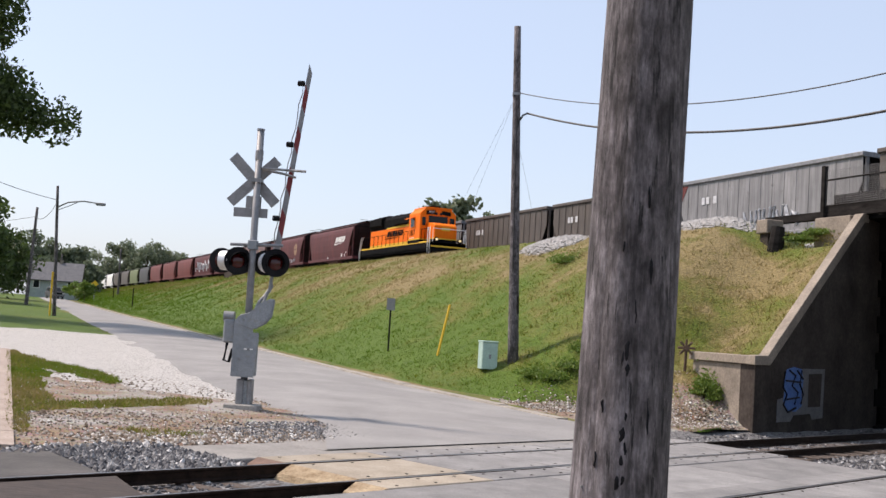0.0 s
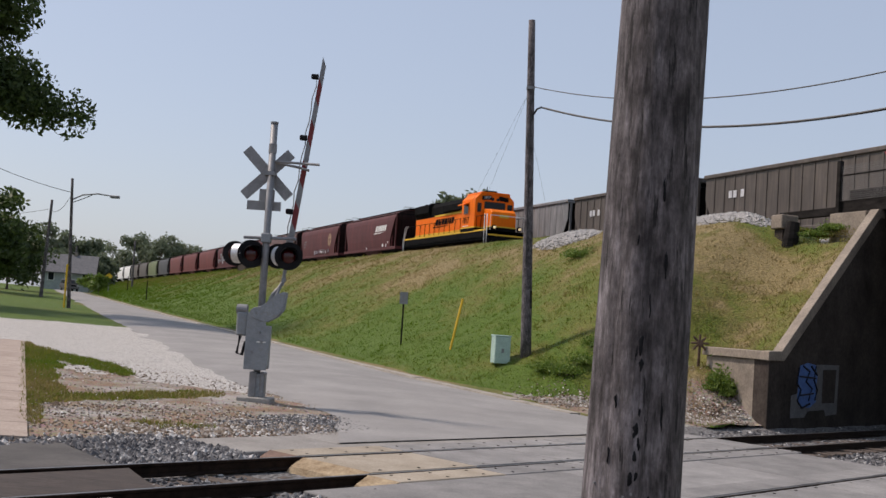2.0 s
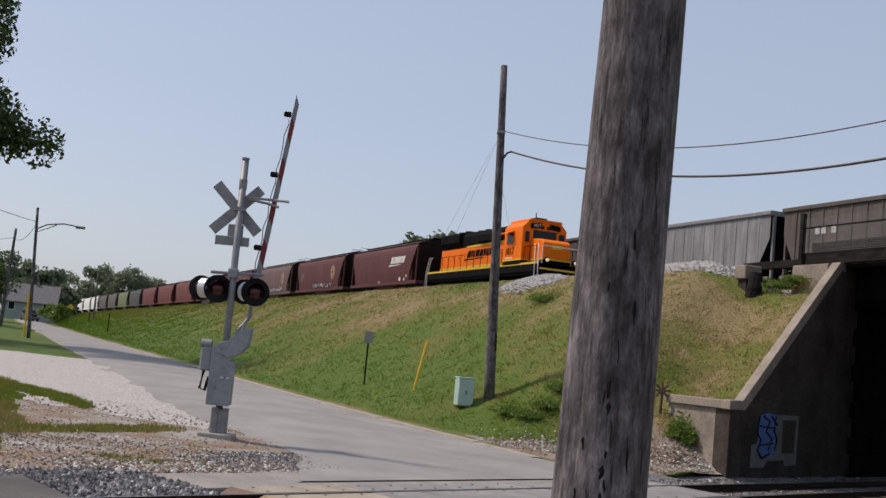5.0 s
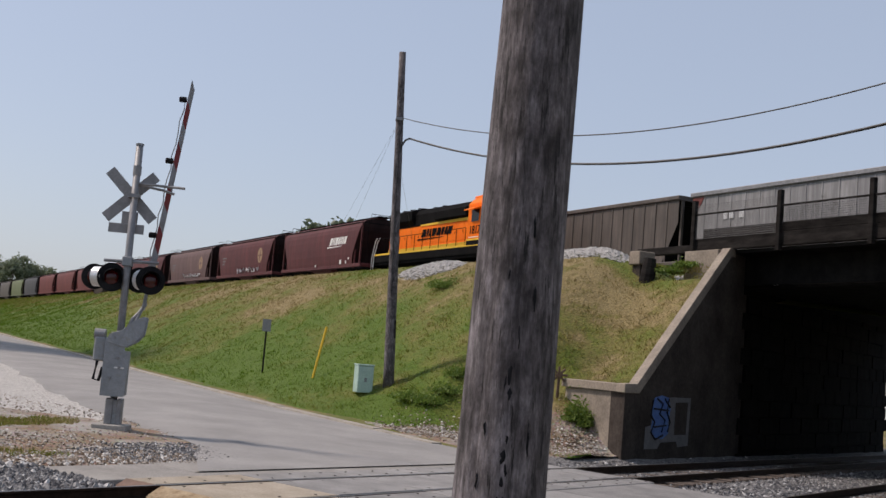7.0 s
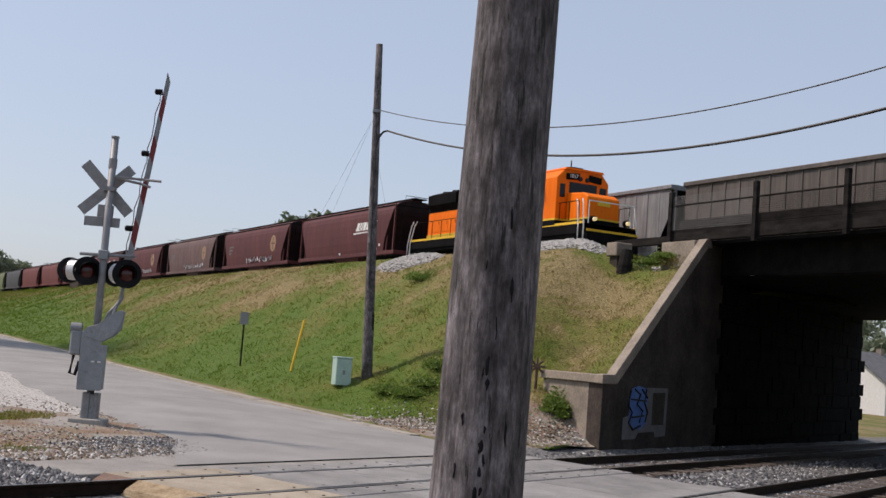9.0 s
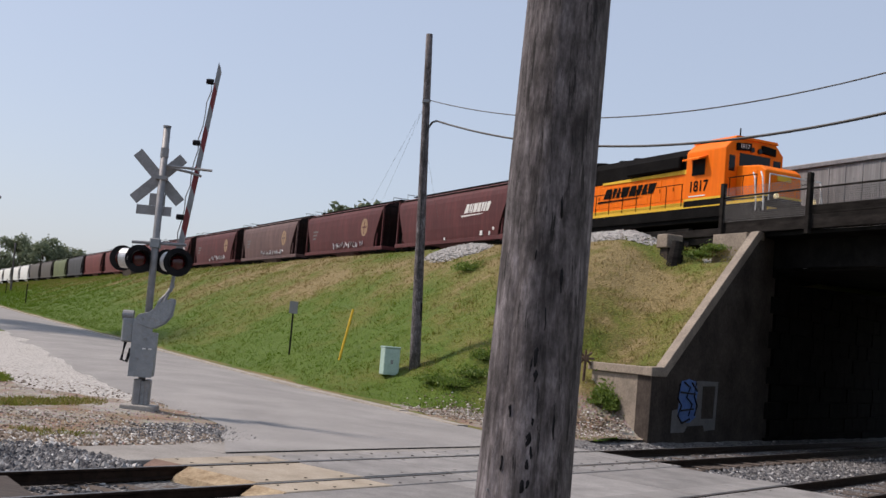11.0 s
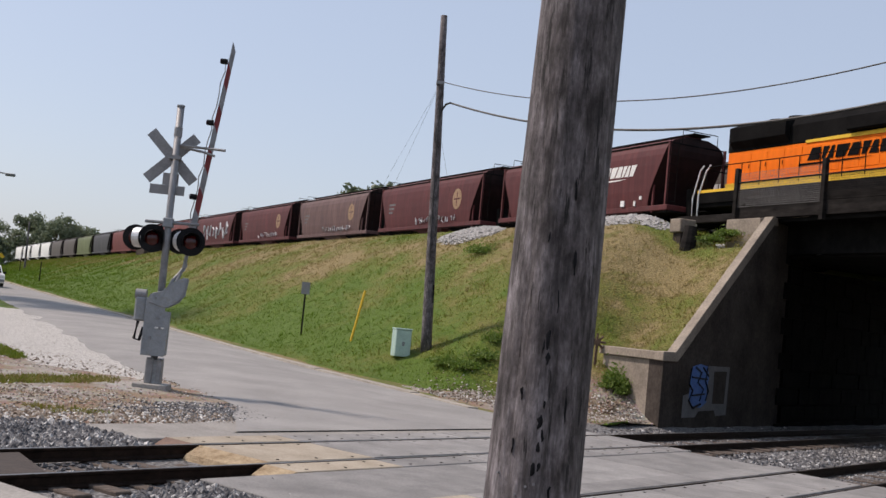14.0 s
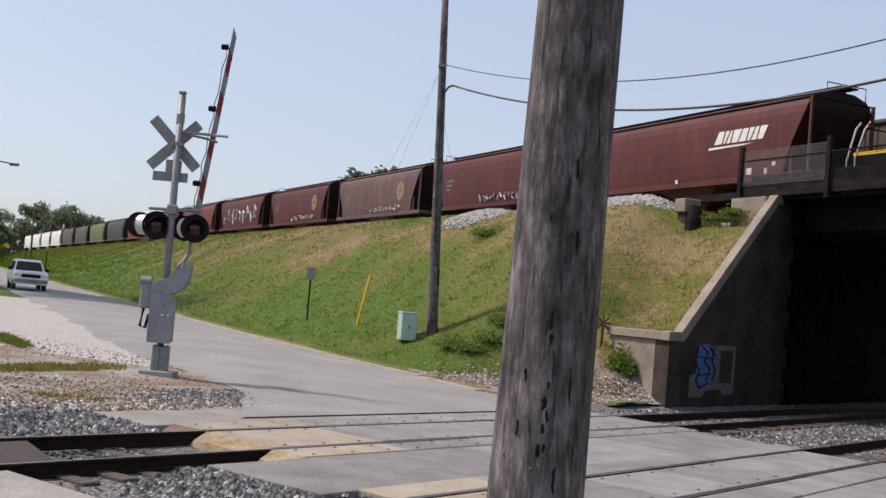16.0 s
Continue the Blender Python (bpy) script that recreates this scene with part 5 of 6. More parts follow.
def crossing_signal():
    """Crossing mast with crossbuck, flashing lights and a raised gate; x along the picture, z up, origin at its base."""
    sg = thing("crossing_signal", "silver railroad crossing signal mast with a raised red and white gate", "crossing signal", Matrix.Translation((-4.09, 24.55, 0.26)))
    O = Vector((-4.11, 0, 0.26))

    def P(x, z, y=0.0):
        return Vector((x, y, z)) - O + Vector((-0.02, 0, 0))

    base = part("foundation", box(-0.38, 0.34, -0.32, 0.32, -0.12, 0.09, 0.02), M["pale_concrete"], sg, "concrete foundation")
    for x0, x1 in ((-0.17, -0.01), (0.06, 0.16)):
        part("pedestal", box(x0, x1, -0.16, 0.16, 0.08, 0.62, 0.02), M["galvanised"], sg, "ribbed metal pedestal")
    part("pedestal_core", box(-0.14, 0.14, -0.13, 0.12, 0.08, 0.58), M["grey_paint"], sg)
    part("mast", tube([P(-4.12, 0.4), P(-4.135, 3.2), P(-4.15, 6.19)], 0.075, 14), M["galvanised"], sg, "silver tube mast", smooth=True)
    part("mast_collar", rod(P(-4.147, 5.55), P(-4.148, 5.75), 0.088, None, 14), M["sign_back"], sg)
    part("mast_cap", rod(P(-4.15, 6.19), P(-4.15, 6.23), 0.085, None, 14), M["galvanised"], sg)
    # crossbuck seen from behind
    c = P(-4.24, 5.12, 0.14)
    for a, b in (((-4.70, 5.60), (-3.77, 4.66)), ((-4.70, 4.65), (-3.79, 5.56))):
        pa, pb = P(*a, 0.14), P(*b, 0.14)
        d = (pb - pa)
        ang = math.degrees(math.atan2(d.z, d.x))
        m = Matrix.Translation((pa + pb) / 2) @ pose(0, 0, 0, 0, -ang, 0)
        part("crossbuck_blade", box(-d.length / 2 - 0.04, d.length / 2 + 0.04, -0.006 + (0.014 if a[1] < 5 else 0), 0.006 + (0.014 if a[1] < 5 else 0), -0.115, 0.115, 0, m), M["sign_back"], sg, "bare back of a crossbuck blade")
    part("blade_clamp", box(c.x - 0.04, c.x + 0.2, -0.1, 0.15, c.z - 0.05, c.z + 0.03), M["galvanised"], sg)
    part("track_sign", box(P(-4.63, 0).x, P(-3.90, 0).x, 0.10, 0.112, P(0, 4.32).z, P(0, 4.52).z), M["sign_back"], sg, "bare back of a small plate")
    part("track_sign_top", box(P(-4.38, 0).x, P(-4.05, 0).x, 0.10, 0.112, P(0, 4.523).z, P(0, 4.78).z), M["sign_back"], sg)
    # bracket that steadies the gate
    part("gate_bracket", tube([P(-4.14, 5.38, 0.0), P(-3.75, 5.36, -0.1), P(-3.10, 5.34, -0.2)], 0.03), M["galvanised"], sg)
    part("gate_bracket", tube([P(-4.14, 5.36, 0.0), P(-3.6, 5.30, 0.12), P(-3.35, 5.24, 0.14)], 0.03), M["galvanised"], sg)
    # light crossarm
    part("crossarm", tube([P(-4.62, 3.71, -0.02), P(-3.5, 3.74, -0.02)], 0.035, 10), M["galvanised"], sg)
    part("crossarm_clamp", box(P(-4.24, 0).x, P(-4.04, 0).x, -0.12, 0.12, P(0, 3.62).z, P(0, 3.82).z, 0.015), M["grey_paint"], sg)
    # four lamp units: two pairs, back to back
    for cx, cz, yaw in ((-4.42, 3.36, 24), (-3.62, 3.36, 14)):
        for face, dx in ((1, 0.0), (-1, -0.40 if cx < -4 else -0.27)):
            unit = part("light_background", bmesh.new(), M["black"], sg, "black round signal background")
            m = Matrix.Translation(P(cx + dx, cz, -0.10 if face > 0 else 0.18)) @ pose(0, 0, 0, 90, 0, yaw if face > 0 else yaw + 180)
            bm = bmesh.new()
            bmesh.ops.create_cone(bm, cap_ends=True, segments=36, radius1=0.30 if face > 0 else 0.27, radius2=0.30 if face > 0 else 0.27, depth=0.02, matrix=m)
            bm.to_mesh(unit.data)
            bm.free()
            # hood: an open visor over the lens
            bm = bmesh.new()
            ring = []
            for k in range(25):
                a = radians(-35 + 250 * k / 24)
                near, far = m @ Vector((0.19 * math.cos(a), 0.19 * math.sin(a), 0.01)), m @ Vector((0.185 * math.cos(a), 0.185 * math.sin(a), 0.30 if 40 < math.degrees(a) < 140 else 0.14))
                ring.append((bm.verts.new(near), bm.verts.new(far)))
            for (a0, a1), (b0, b1) in zip(ring, ring[1:]):
                bm.faces.new((a0, b0, b1, a1))
            r = bmesh.ops.solidify(bm, geom=list(bm.faces), thickness=0.006)
            part("hood", bm, M["black"], unit)
            bm = bmesh.new()
            bmesh.ops.create_uvsphere(bm, u_segments=20, v_segments=10, radius=0.16, matrix=m @ Matrix.Translation((0, 0, 0.0)) @ Matrix.Diagonal((1, 1, 0.35, 1)))
            part("lens", bm, M["lens"], unit, "dark unlit red lens", smooth=True)
        can = part("lamp_housing", rod(P(cx - (0.36 if cx < -4 else 0.24), cz, 0.06), P(cx - 0.15, cz, -0.02), 0.21, 0.21, 24), M["silver"], sg, "silver lamp housing", smooth=False)
    # gate mechanism
    part("mechanism_case", box(P(-4.33, 0).x, P(-3.87, 0).x, -0.32, -0.02, P(0, 0.95).z, P(0, 1.86).z, 0.02), M["grey_paint"], sg, "grey sheet metal case")
    part("case_front", prism(((-4.36, 0.93), (-4.36, 2.05), (-4.28, 2.2), (-3.96, 2.12), (-3.95, 1.86), (-3.83, 1.86), (-3.88, 0.93)), lambda x, z, k: P(x, z, -0.325 - 0.02 * k)), M["grey_paint"], sg)
    part("motor", box(P(-4.60, 0).x, P(-4.36, 0).x, -0.24, 0.02, P(0, 1.62).z, P(0, 2.12).z, 0.03), M["grey_paint"], sg)
    part("motor_cap", rod(P(-4.62, 2.17, -0.12), P(-4.40, 2.17, -0.12), 0.11, None, 16), M["galvanised"], sg)
    part("crank_guard", tube([P(-4.50, 1.62, -0.2), P(-4.55, 1.25, -0.2), P(-4.44, 1.22, -0.2), P(-4.38, 1.5, -0.2)], 0.035), M["black"], sg, "black guard loop")
    for dy in (-0.34, -0.0):
        part("counterweight", prism(((-4.28, 2.02), (-4.25, 2.22), (-4.05, 2.28), (-3.82, 2.5), (-3.62, 2.60), (-3.58, 2.56), (-3.62, 2.22), (-3.74, 2.06), (-3.96, 1.93)), lambda x, z, k: P(x, z, dy - 0.03 * k), 0.006), M["grey_paint"], sg, "grey counterweight arm")
    for x, z in ((-4.16, 2.12), (-4.08, 1.72), (-4.02, 1.52), (-4.2, 1.3)):
        part("bolt", rod(P(x, z, -0.385), P(x, z, -0.34), 0.03, None, 8), M["galvanised"], sg)
    part("warning_plate", box(P(-4.12, 0).x, P(-3.93, 0).x, -0.352, -0.346, P(0, 1.50).z, P(0, 1.53).z), M["white"], sg)
    for pts in (((-3.86, 2.5), (-3.80, 2.72), (-3.72, 2.86), (-3.74, 3.05)), ((-4.0, 2.32), (-3.93, 2.55), (-3.84, 2.66), (-3.73, 2.86))):
        part("gate_hinge", tube([P(x, z, 0.02 + 0.24 * min(1.0, (z - 2.3) / 0.5)) for x, z in pts], 0.038, 8), M["galvanised"], sg)
    # gate arm with red and pale stripes
    a, b = P(-3.765, 2.74, 0.26), P(-3.21, 7.66, 0.26)
    gate = part("gate_arm", tube([a, a.lerp(b, 0.5), b], 0.012, 6), M["galvanised"], sg)
    d = b - a
    yv = Vector((0, 1, 0))
    sv = d.normalized().cross(yv)
    n = 9
    for k in range(n):
        t0, t1 = 0.17 + 0.83 * k / n, 0.17 + 0.83 * (k + 1) / n
        w = 0.066 - 0.020 * t0
        slant = 0.10
        p0, p1 = a + d * t0, a + d * t1
        vs = []
        bm = bmesh.new()
        dn = d.normalized()
        for dy in (-0.02, 0.02):
            vs.append([bm.verts.new(q + sv * (w * s) + dn * (slant * s) + yv * dy) for q, s in ((p0, -1), (p0, 1), (p1, 1), (p1, -1))])
        bm.faces.new(vs[0]), bm.faces.new(list(reversed(vs[1])))
        for i in range(4):
            bm.faces.new((vs[0][i], vs[1][i], vs[1][(i + 1) % 4], vs[0][(i + 1) % 4]))
        bmesh.ops.recalc_face_normals(bm, faces=bm.faces)
        part("stripe", bm, M["red"] if k % 2 else M["galvanised"], gate, "red reflective stripe" if k % 2 else "")
    part("arm_channel", box(-0.05, 0.05, -0.03, 0.03, 0.0, d.length * 0.17, 0.004, Matrix.Translation(a) @ d.to_track_quat("Z", "Y").to_matrix().to_4x4()), M["grey_paint"], gate)
    for t in (0.33, 0.66, 0.935):
        q = a + d * t - sv * 0.0
        q = q + Vector((-0.16, 0, -0.02))
        part("gate_lamp", rod(q + Vector((-0.05, 0, 0)), q + Vector((0.09, 0, 0)), 0.062, None, 12), M["black"], gate, "small dark gate lamp")
        part("lamp_lens", rod(q + Vector((-0.065, 0, 0)), q + Vector((-0.05, 0, 0)), 0.05, None, 12), M["lens"], gate)
    part("lamp_cable", tube([a + d * (0.1 + 0.84 * k / 16) + Vector((-0.10 - 0.025 * math.sin(k * 2.4), 0, 0)) for k in range(17)], 0.012), M["galvanised"], gate)
    return sg


crossing_signal()

# utility box, little signs, guy guard on the slope
cab = thing("utility_box", "pale green metal utility box standing in grass", "utility box", pose(1.58, 39.0, bank(*to_oq(1.58, 39.0)) - 0.08, 0, 0, 14))
part("shell", box(-0.27, 0.27, -0.26, 0.26, 0, 0.90, 0.02), M["green_box"], cab)
part("lid", box(-0.29, 0.29, -0.28, 0.28, 0.90, 0.95, 0.012), M["green_box"], cab)
part("latch", box(-0.04, 0.04, -0.275, -0.258, 0.36, 0.50), M["galvanised"], cab)


def sign_post(x, y, h, w, sh, label, plate):
    o, q = to_oq(x, y)
    s = thing("sign_post", label, "sign", pose(x, y, bank(o, q) - 0.05))
    part("post", box(-0.035, 0.035, -0.02, 0.02, 0, h), M["timber"], s)
    part("plate", box(-w / 2, w / 2, -0.035, -0.022, h - sh, h), plate, s)
    return s


sign_post(-2.2, 47.8, 2.25, 0.34, 0.5, "small grey sign on a dark post in the grass", M["sign_back"])
g = thing("guy_guard", "leaning yellow plastic guy wire guard", "guy guard", Matrix.Translation((-0.16, 43.4, 1.0)))
part("tube", tube([(0, 0, 0), (0.38, 0.25, 2.1)], 0.045, 8), M["yellow"], g)

# old iron valve wheel near the abutment
vw = thing("iron_fitting", "rusty iron cross fitting on the slope", "iron fitting", Matrix.Translation((7.38, 34.9, 2.06)))
for a in range(0, 180, 45):
    r = 0.26
    part("arm", rod((-r * math.cos(radians(a)), 0, -r * math.sin(radians(a))), (r * math.cos(radians(a)), 0, r * math.sin(radians(a))), 0.035, None, 8), M["rust_metal"], vw)
part("hub", rod((0, -0.08, 0), (0, 0.1, 0), 0.09, None, 12), M["rust_metal"], vw)
part("pipe", rod((0, 0, 0), (0.02, 0.15, -0.7), 0.045, None, 8), M["rust_metal"], vw)

# concrete post and stump on the crest
cp = thing("concrete_post", "squat square concrete post on the embankment", "concrete post", pose(11.5, 41.2, 5.92, 0, 0, 20))
part("block", box(-0.35, 0.35, -0.33, 0.33, 0.36, 0.86, 0.03), M["concrete"], cp, "pale square cap")
part("column", box(-0.24, 0.24, -0.24, 0.24, -1.2, 0.42, 0.02), M["dark_concrete"], cp, "dark narrower shaft")
st = thing("stump", "dark weathered timber stump in grass", "stump", Matrix.Translation((11.55, 40.6, bank(*to_oq(11.55, 40.6)) - 0.2)))
part("trunk", tube([(0, 0, 0), (0.05, 0, 0.5), (0.09, 0, 0.95)], [0.3, 0.26, 0.22], 10), M["timber"], st)


def rubble(name, label, o, q, ro, rq, h, seed, n=1500):
    """A heap of broken pale stone."""
    random.seed(seed)
    heap = thing(name, label, "rock pile", Matrix.Translation(oq(o, q, bank(o, q))))
    base = Vector(oq(o, q, bank(o, q)))
    us_, vs, fs = [], [], []
    for a in range(17):
        for b in range(17):
            u, v = a / 8 - 1, b / 8 - 1
            e = max(0.0, 1 - u * u - v * v) ** 0.7
            p = oq(o + ro * u, q + rq * v)
            z = bank(o + ro * u, q + rq * v) - 0.08 + h * e + 0.06 * noise.noise((a, b, seed))
            vs.append(Vector((p.x, p.y, z)) - base)
    fs = [(a * 17 + b, a * 17 + b + 1, (a + 1) * 17 + b + 1, (a + 1) * 17 + b) for a in range(16) for b in range(16)]
    me = bpy.data.meshes.new("mound")
    me.from_pydata(vs, [], fs)
    me.materials.append(M["pale_rock"])
    mo = new("mound", me)
    mo.parent = heap
    bm_v, bm_f = [], []
    for k in range(n):
        u, v = random.uniform(-1, 1), random.uniform(-1, 1)
        if u * u + v * v > 1:
            continue
        e = max(0.0, 1 - u * u - v * v) ** 0.7
        c = Vector(oq(o + ro * u, q + rq * v, bank(o + ro * u, q + rq * v) - 0.06 + h * e)) - base
        add_stone(bm_v, bm_f, c, random.uniform(0.05, 0.13))
    me = bpy.data.meshes.new("rubble")
    me.from_pydata(bm_v, [], bm_f)
    me.materials.append(M["pale_rock"])
    so = new("rubble", me)
    so.parent = heap
    so["kind"] = "stuff"
    return heap


def add_stone(vs, fs, c, r):
    k = len(vs)
    sq = random.uniform(0.55, 0.9)
    for d in ((1, 0, 0), (-1, 0, 0), (0, 1, 0), (0, -1, 0), (0, 0, 1), (0, 0, -1)):
        vs.append((c[0] + r * d[0] * random.uniform(0.7, 1.3) + r * 0.35 * random.uniform(-1, 1), c[1] + r * d[1] * random.uniform(0.7, 1.3) + r * 0.35 * random.uniform(-1, 1), c[2] + r * sq * d[2] * random.uniform(0.7, 1.2)))
    for f in ((0, 2, 4), (2, 1, 4), (1, 3, 4), (3, 0, 4), (2, 0, 5), (1, 2, 5), (3, 1, 5), (0, 3, 5)):
        fs.append(tuple(k + i for i in f))


rubble("rock_pile", "heap of pale broken stone on the embankment's crest", 24.3, 49.6, 1.3, 2.6, 0.28, 21)
rubble("rock_pile", "heap of pale gravel beside the bridge end", 25.5, 38.6, 0.9, 3.2, 0.22, 22, 2200)


def loose_stones(name, label, material, spots, seed):
    """Loose stone as one joined mesh of small solids: (count, chooser of s, v, size)."""
    random.seed(seed)
    vs, fs = [], []
    for n, s0, s1, v0, v1, r0, r1 in spots:
        for _ in range(n):
            s, v = random.uniform(s0, s1), random.uniform(v0, v1)
            if any(abs(v - rv) < 0.09 for rv in RAIL_V):
                continue
            up = 0.15 * smooth(9.2, 10.9, s) if 12.4 < v < 14.1 and s < 12 else 0.13 * smooth(8.3, 9.5, s) if 8.0 < v < 10.1 and s < 12 else 0
            c = low(s, v, max(-0.185 + up, -0.01 - 0.175 * smooth(3.2, 3.9, v) * (1 - smooth(13.1, 14.4, v))))
            add_stone(vs, fs, c, random.uniform(r0, r1))
    me = bpy.data.meshes.new(name)
    me.from_pydata(vs, [], fs)
    me.materials.append(material)
    return tagged(new(name, me), label, "stones", kind="stuff")


def stone_variety(name, stops):
    m, n, l, b = mat(name, 0.9)
    r = n.new("ShaderNodeNewGeometry").outputs["Random Per Island"]
    c = ramp(n, l, r, stops)
    g = ramp(n, l, tex(n, l, coords(n), 30, 3), ((0.3, (0.75, 0.75, 0.75)), (0.7, (1.2, 1.2, 1.2))))
    l.new(mixc(n, l, 1.0, c, g, "MULTIPLY"), b.inputs["Base Color"])
    return m


M["ballast"] = stone_variety("mixed_ballast", ((0.0, (0.030, 0.030, 0.035)), (0.55, (0.12, 0.118, 0.12)), (0.88, (0.24, 0.236, 0.23)), (1.0, (0.55, 0.54, 0.52))))
M["pebbles"] = stone_variety("mixed_pebbles", ((0.0, (0.10, 0.065, 0.04)), (0.5, (0.24, 0.19, 0.145)), (0.8, (0.38, 0.35, 0.31)), (1.0, (0.68, 0.66, 0.62))))
loose_stones("ballast_stones", "grey crushed ballast between the rails", M["ballast"], (
    (3600, 1.0, 11.0, 12.4, 14.5, 0.03, 0.075), (1500, 9.0, 10.95, 12.8, 14.2, 0.03, 0.07), (1200, 8.2, 9.6, 8.2, 10.0, 0.03, 0.06), (900, 13.0, 15.6, 14.3, 15.9, 0.02, 0.045), (600, 14.2, 16.3, 15.2, 16.6, 0.015, 0.04), (1800, 1.0, 11.2, 8.0, 10.5, 0.03, 0.06), (900, 1.0, 10.2, 10.75, 12.05, 0.02, 0.05),
    (2600, 24.0, 44.0, 8.0, 10.4, 0.03, 0.065), (1300, 24.0, 46.0, 12.3, 13.6, 0.03, 0.06), (900, 24.0, 40.0, 10.8, 12.0, 0.03, 0.05), (700, 23.0, 36.0, 6.2, 7.5, 0.03, 0.05)), 31)
loose_stones("loose_gravel", "pale and brown loose pebbles beside the road", M["pebbles"], (
    (4200, 2.0, 14.6, 14.0, 18.5, 0.012, 0.032), (1300, 10.0, 14.8, 14.0, 15.6, 0.02, 0.05), (4000, 4.0, 19.0, 17.0, 30.0, 0.014, 0.034), (700, 22.5, 25.5, 13.9, 15.5, 0.015, 0.04)), 32)


def slope_gravel():
    """Pale gravel spilling down the slope beside the return wall and above the kerb."""
    random.seed(33)
    vs, fs = [], []
    for n, o0, so, q0, sq in ((2600, 18.0, 0.9, 28.2, 1.2), (700, 15.3, 0.7, 30.2, 1.0)):
        for _ in range(n):
            o, q = random.gauss(o0, so), random.gauss(q0, sq)
            if o > 19.5 or q < (13.9 + 0.495 * o) / 0.868:
                continue
            add_stone(vs, fs, oq(o, q, bank(o, q) + 0.01), random.uniform(0.02, 0.05))
    me = bpy.data.meshes.new("slope_gravel")
    me.from_pydata(vs, [], fs)
    me.materials.append(M["pebbles"])
    tagged(new("slope_gravel", me), "pale loose gravel on the slope beside the return wall", "stones", kind="stuff")


slope_gravel()


def wall_paint():
    """Sprayed shapes on the shaded wing wall."""
    def at(o, z, k=0.0):
        return wall_pt(o, WALL_V - 0.012 - k, z)
    def patch(pts, material, k, name):
        bm = bmesh.new()
        f = bm.faces.new([bm.verts.new(at(o, z, k)) for o, z in pts])
        r = bmesh.ops.extrude_face_region(bm, geom=[f])
        for x in r["geom"]:
            if isinstance(x, bmesh.types.BMVert):
                x.co += Vector((VX, VY, 0)) * 0.006
        bmesh.ops.recalc_face_normals(bm, faces=bm.faces)
        part(name, bm, material, abutment)
    patch(((20.95, 0.1), (20.95, 0.75), (21.3, 0.8), (21.4, 1.5), (22.6, 1.66), (24.0, 1.66), (23.95, 0.15), (23.2, 0.12), (23.1, 0.3), (22.0, 0.28), (21.8, 0.1)), M["grey_spray"], 0.0, "graffiti_ground")
    patch(((22.9, 0.5), (22.9, 1.5), (23.8, 1.52), (23.75, 0.5)), M["dark_concrete"], 0.004, "graffiti_panel")
    patch(((21.5, 0.42), (21.3, 0.6), (21.36, 0.95), (21.28, 1.3), (21.45, 1.62), (21.9, 1.7), (22.4, 1.64), (22.55, 1.3), (22.45, 0.9), (22.5, 0.55), (22.1, 0.38)), M["blue_paint"], 0.008, "graffiti_fill")
    bm = bmesh.new()
    for pts in (((21.35, 1.55), (21.25, 1.1), (21.5, 0.9), (21.3, 0.6), (21.6, 0.38), (22.1, 0.5)), ((21.6, 1.6), (22.0, 1.45), (21.8, 1.15), (22.2, 0.95), (22.0, 0.6)), ((22.4, 1.6), (22.3, 1.2), (22.55, 0.9), (22.4, 0.6)), ((21.4, 1.3), (22.4, 1.25)), ((21.5, 0.75), (22.3, 0.8)), ((22.1, 1.6), (22.5, 1.35))):
        add_tube(bm, [at(o, z, 0.016) for o, z in pts], 0.03, 5)
    part("graffiti_strokes", bm, M["black"], abutment, "thin dark sprayed strokes")


wall_paint()


# ---- distance: street lamp, poles, house, trees ----
lamp = timber_pole((-27.46, 81.5, 1.36), (-28.0, 81.5, 10.59), 0.14, 0.09, "dark timber street lamp pole with a long curved arm")
lamp.name = "street_lamp"
lamp["category"] = "street lamp"
part("lamp_arm", tube([(-0.45, 0, 7.7), (0.3, 0, 8.1), (1.4, 0, 8.25), (2.4, 0, 8.15)], 0.05, 8), M["galvanised"], lamp)
part("arm_brace", tube([(-0.42, 0, 7.5), (0.4, 0, 7.85), (1.0, 0, 8.15)], 0.03, 6), M["galvanised"], lamp)
part("lamp_head", box(2.3, 2.95, -0.14, 0.14, 8.0, 8.2, 0.04), M["galvanised"], lamp, "grey lamp head")
part("guard", rod((-0.28, -0.2, -0.3), (-0.30, -0.2, 3.1), 0.07), M["yellow"], lamp, "yellow guy guard beside the pole")
timber_pole((-40.6, 112, 1.97), (-40.3, 112, 11.5), 0.19, 0.12, "dark timber utility pole near the far houses")
p3 = timber_pole((-48.5, 171, 3.6), (-48.6, 171, 11.0), 0.16, 0.11, "thin far timber pole beside the road")
timber_pole((-64.0, 190, 4.0), (-63.6, 190, 10.5), 0.15, 0.11, "thin far timber pole beside the road")
cable("overhead_wire", "thin overhead wire between street poles", hang((-28.0, 81.5, 9.6), (-30, 58, 11.2), 0.5), 0.02)
cable("overhead_wire", "thin overhead wire between street poles", hang((-28.0, 81.5, 9.3), (-40.4, 112, 10.6), 0.6), 0.02)
cable("overhead_wire", "thin overhead wire between street poles", hang((-28.0, 81.5, 6.6), (-40.4, 112, 7.0), 0.4), 0.015)
cable("overhead_wire", "thin overhead wire between street poles", hang((-40.4, 112, 10.6), (-75, 150, 11.0), 0.6), 0.02)

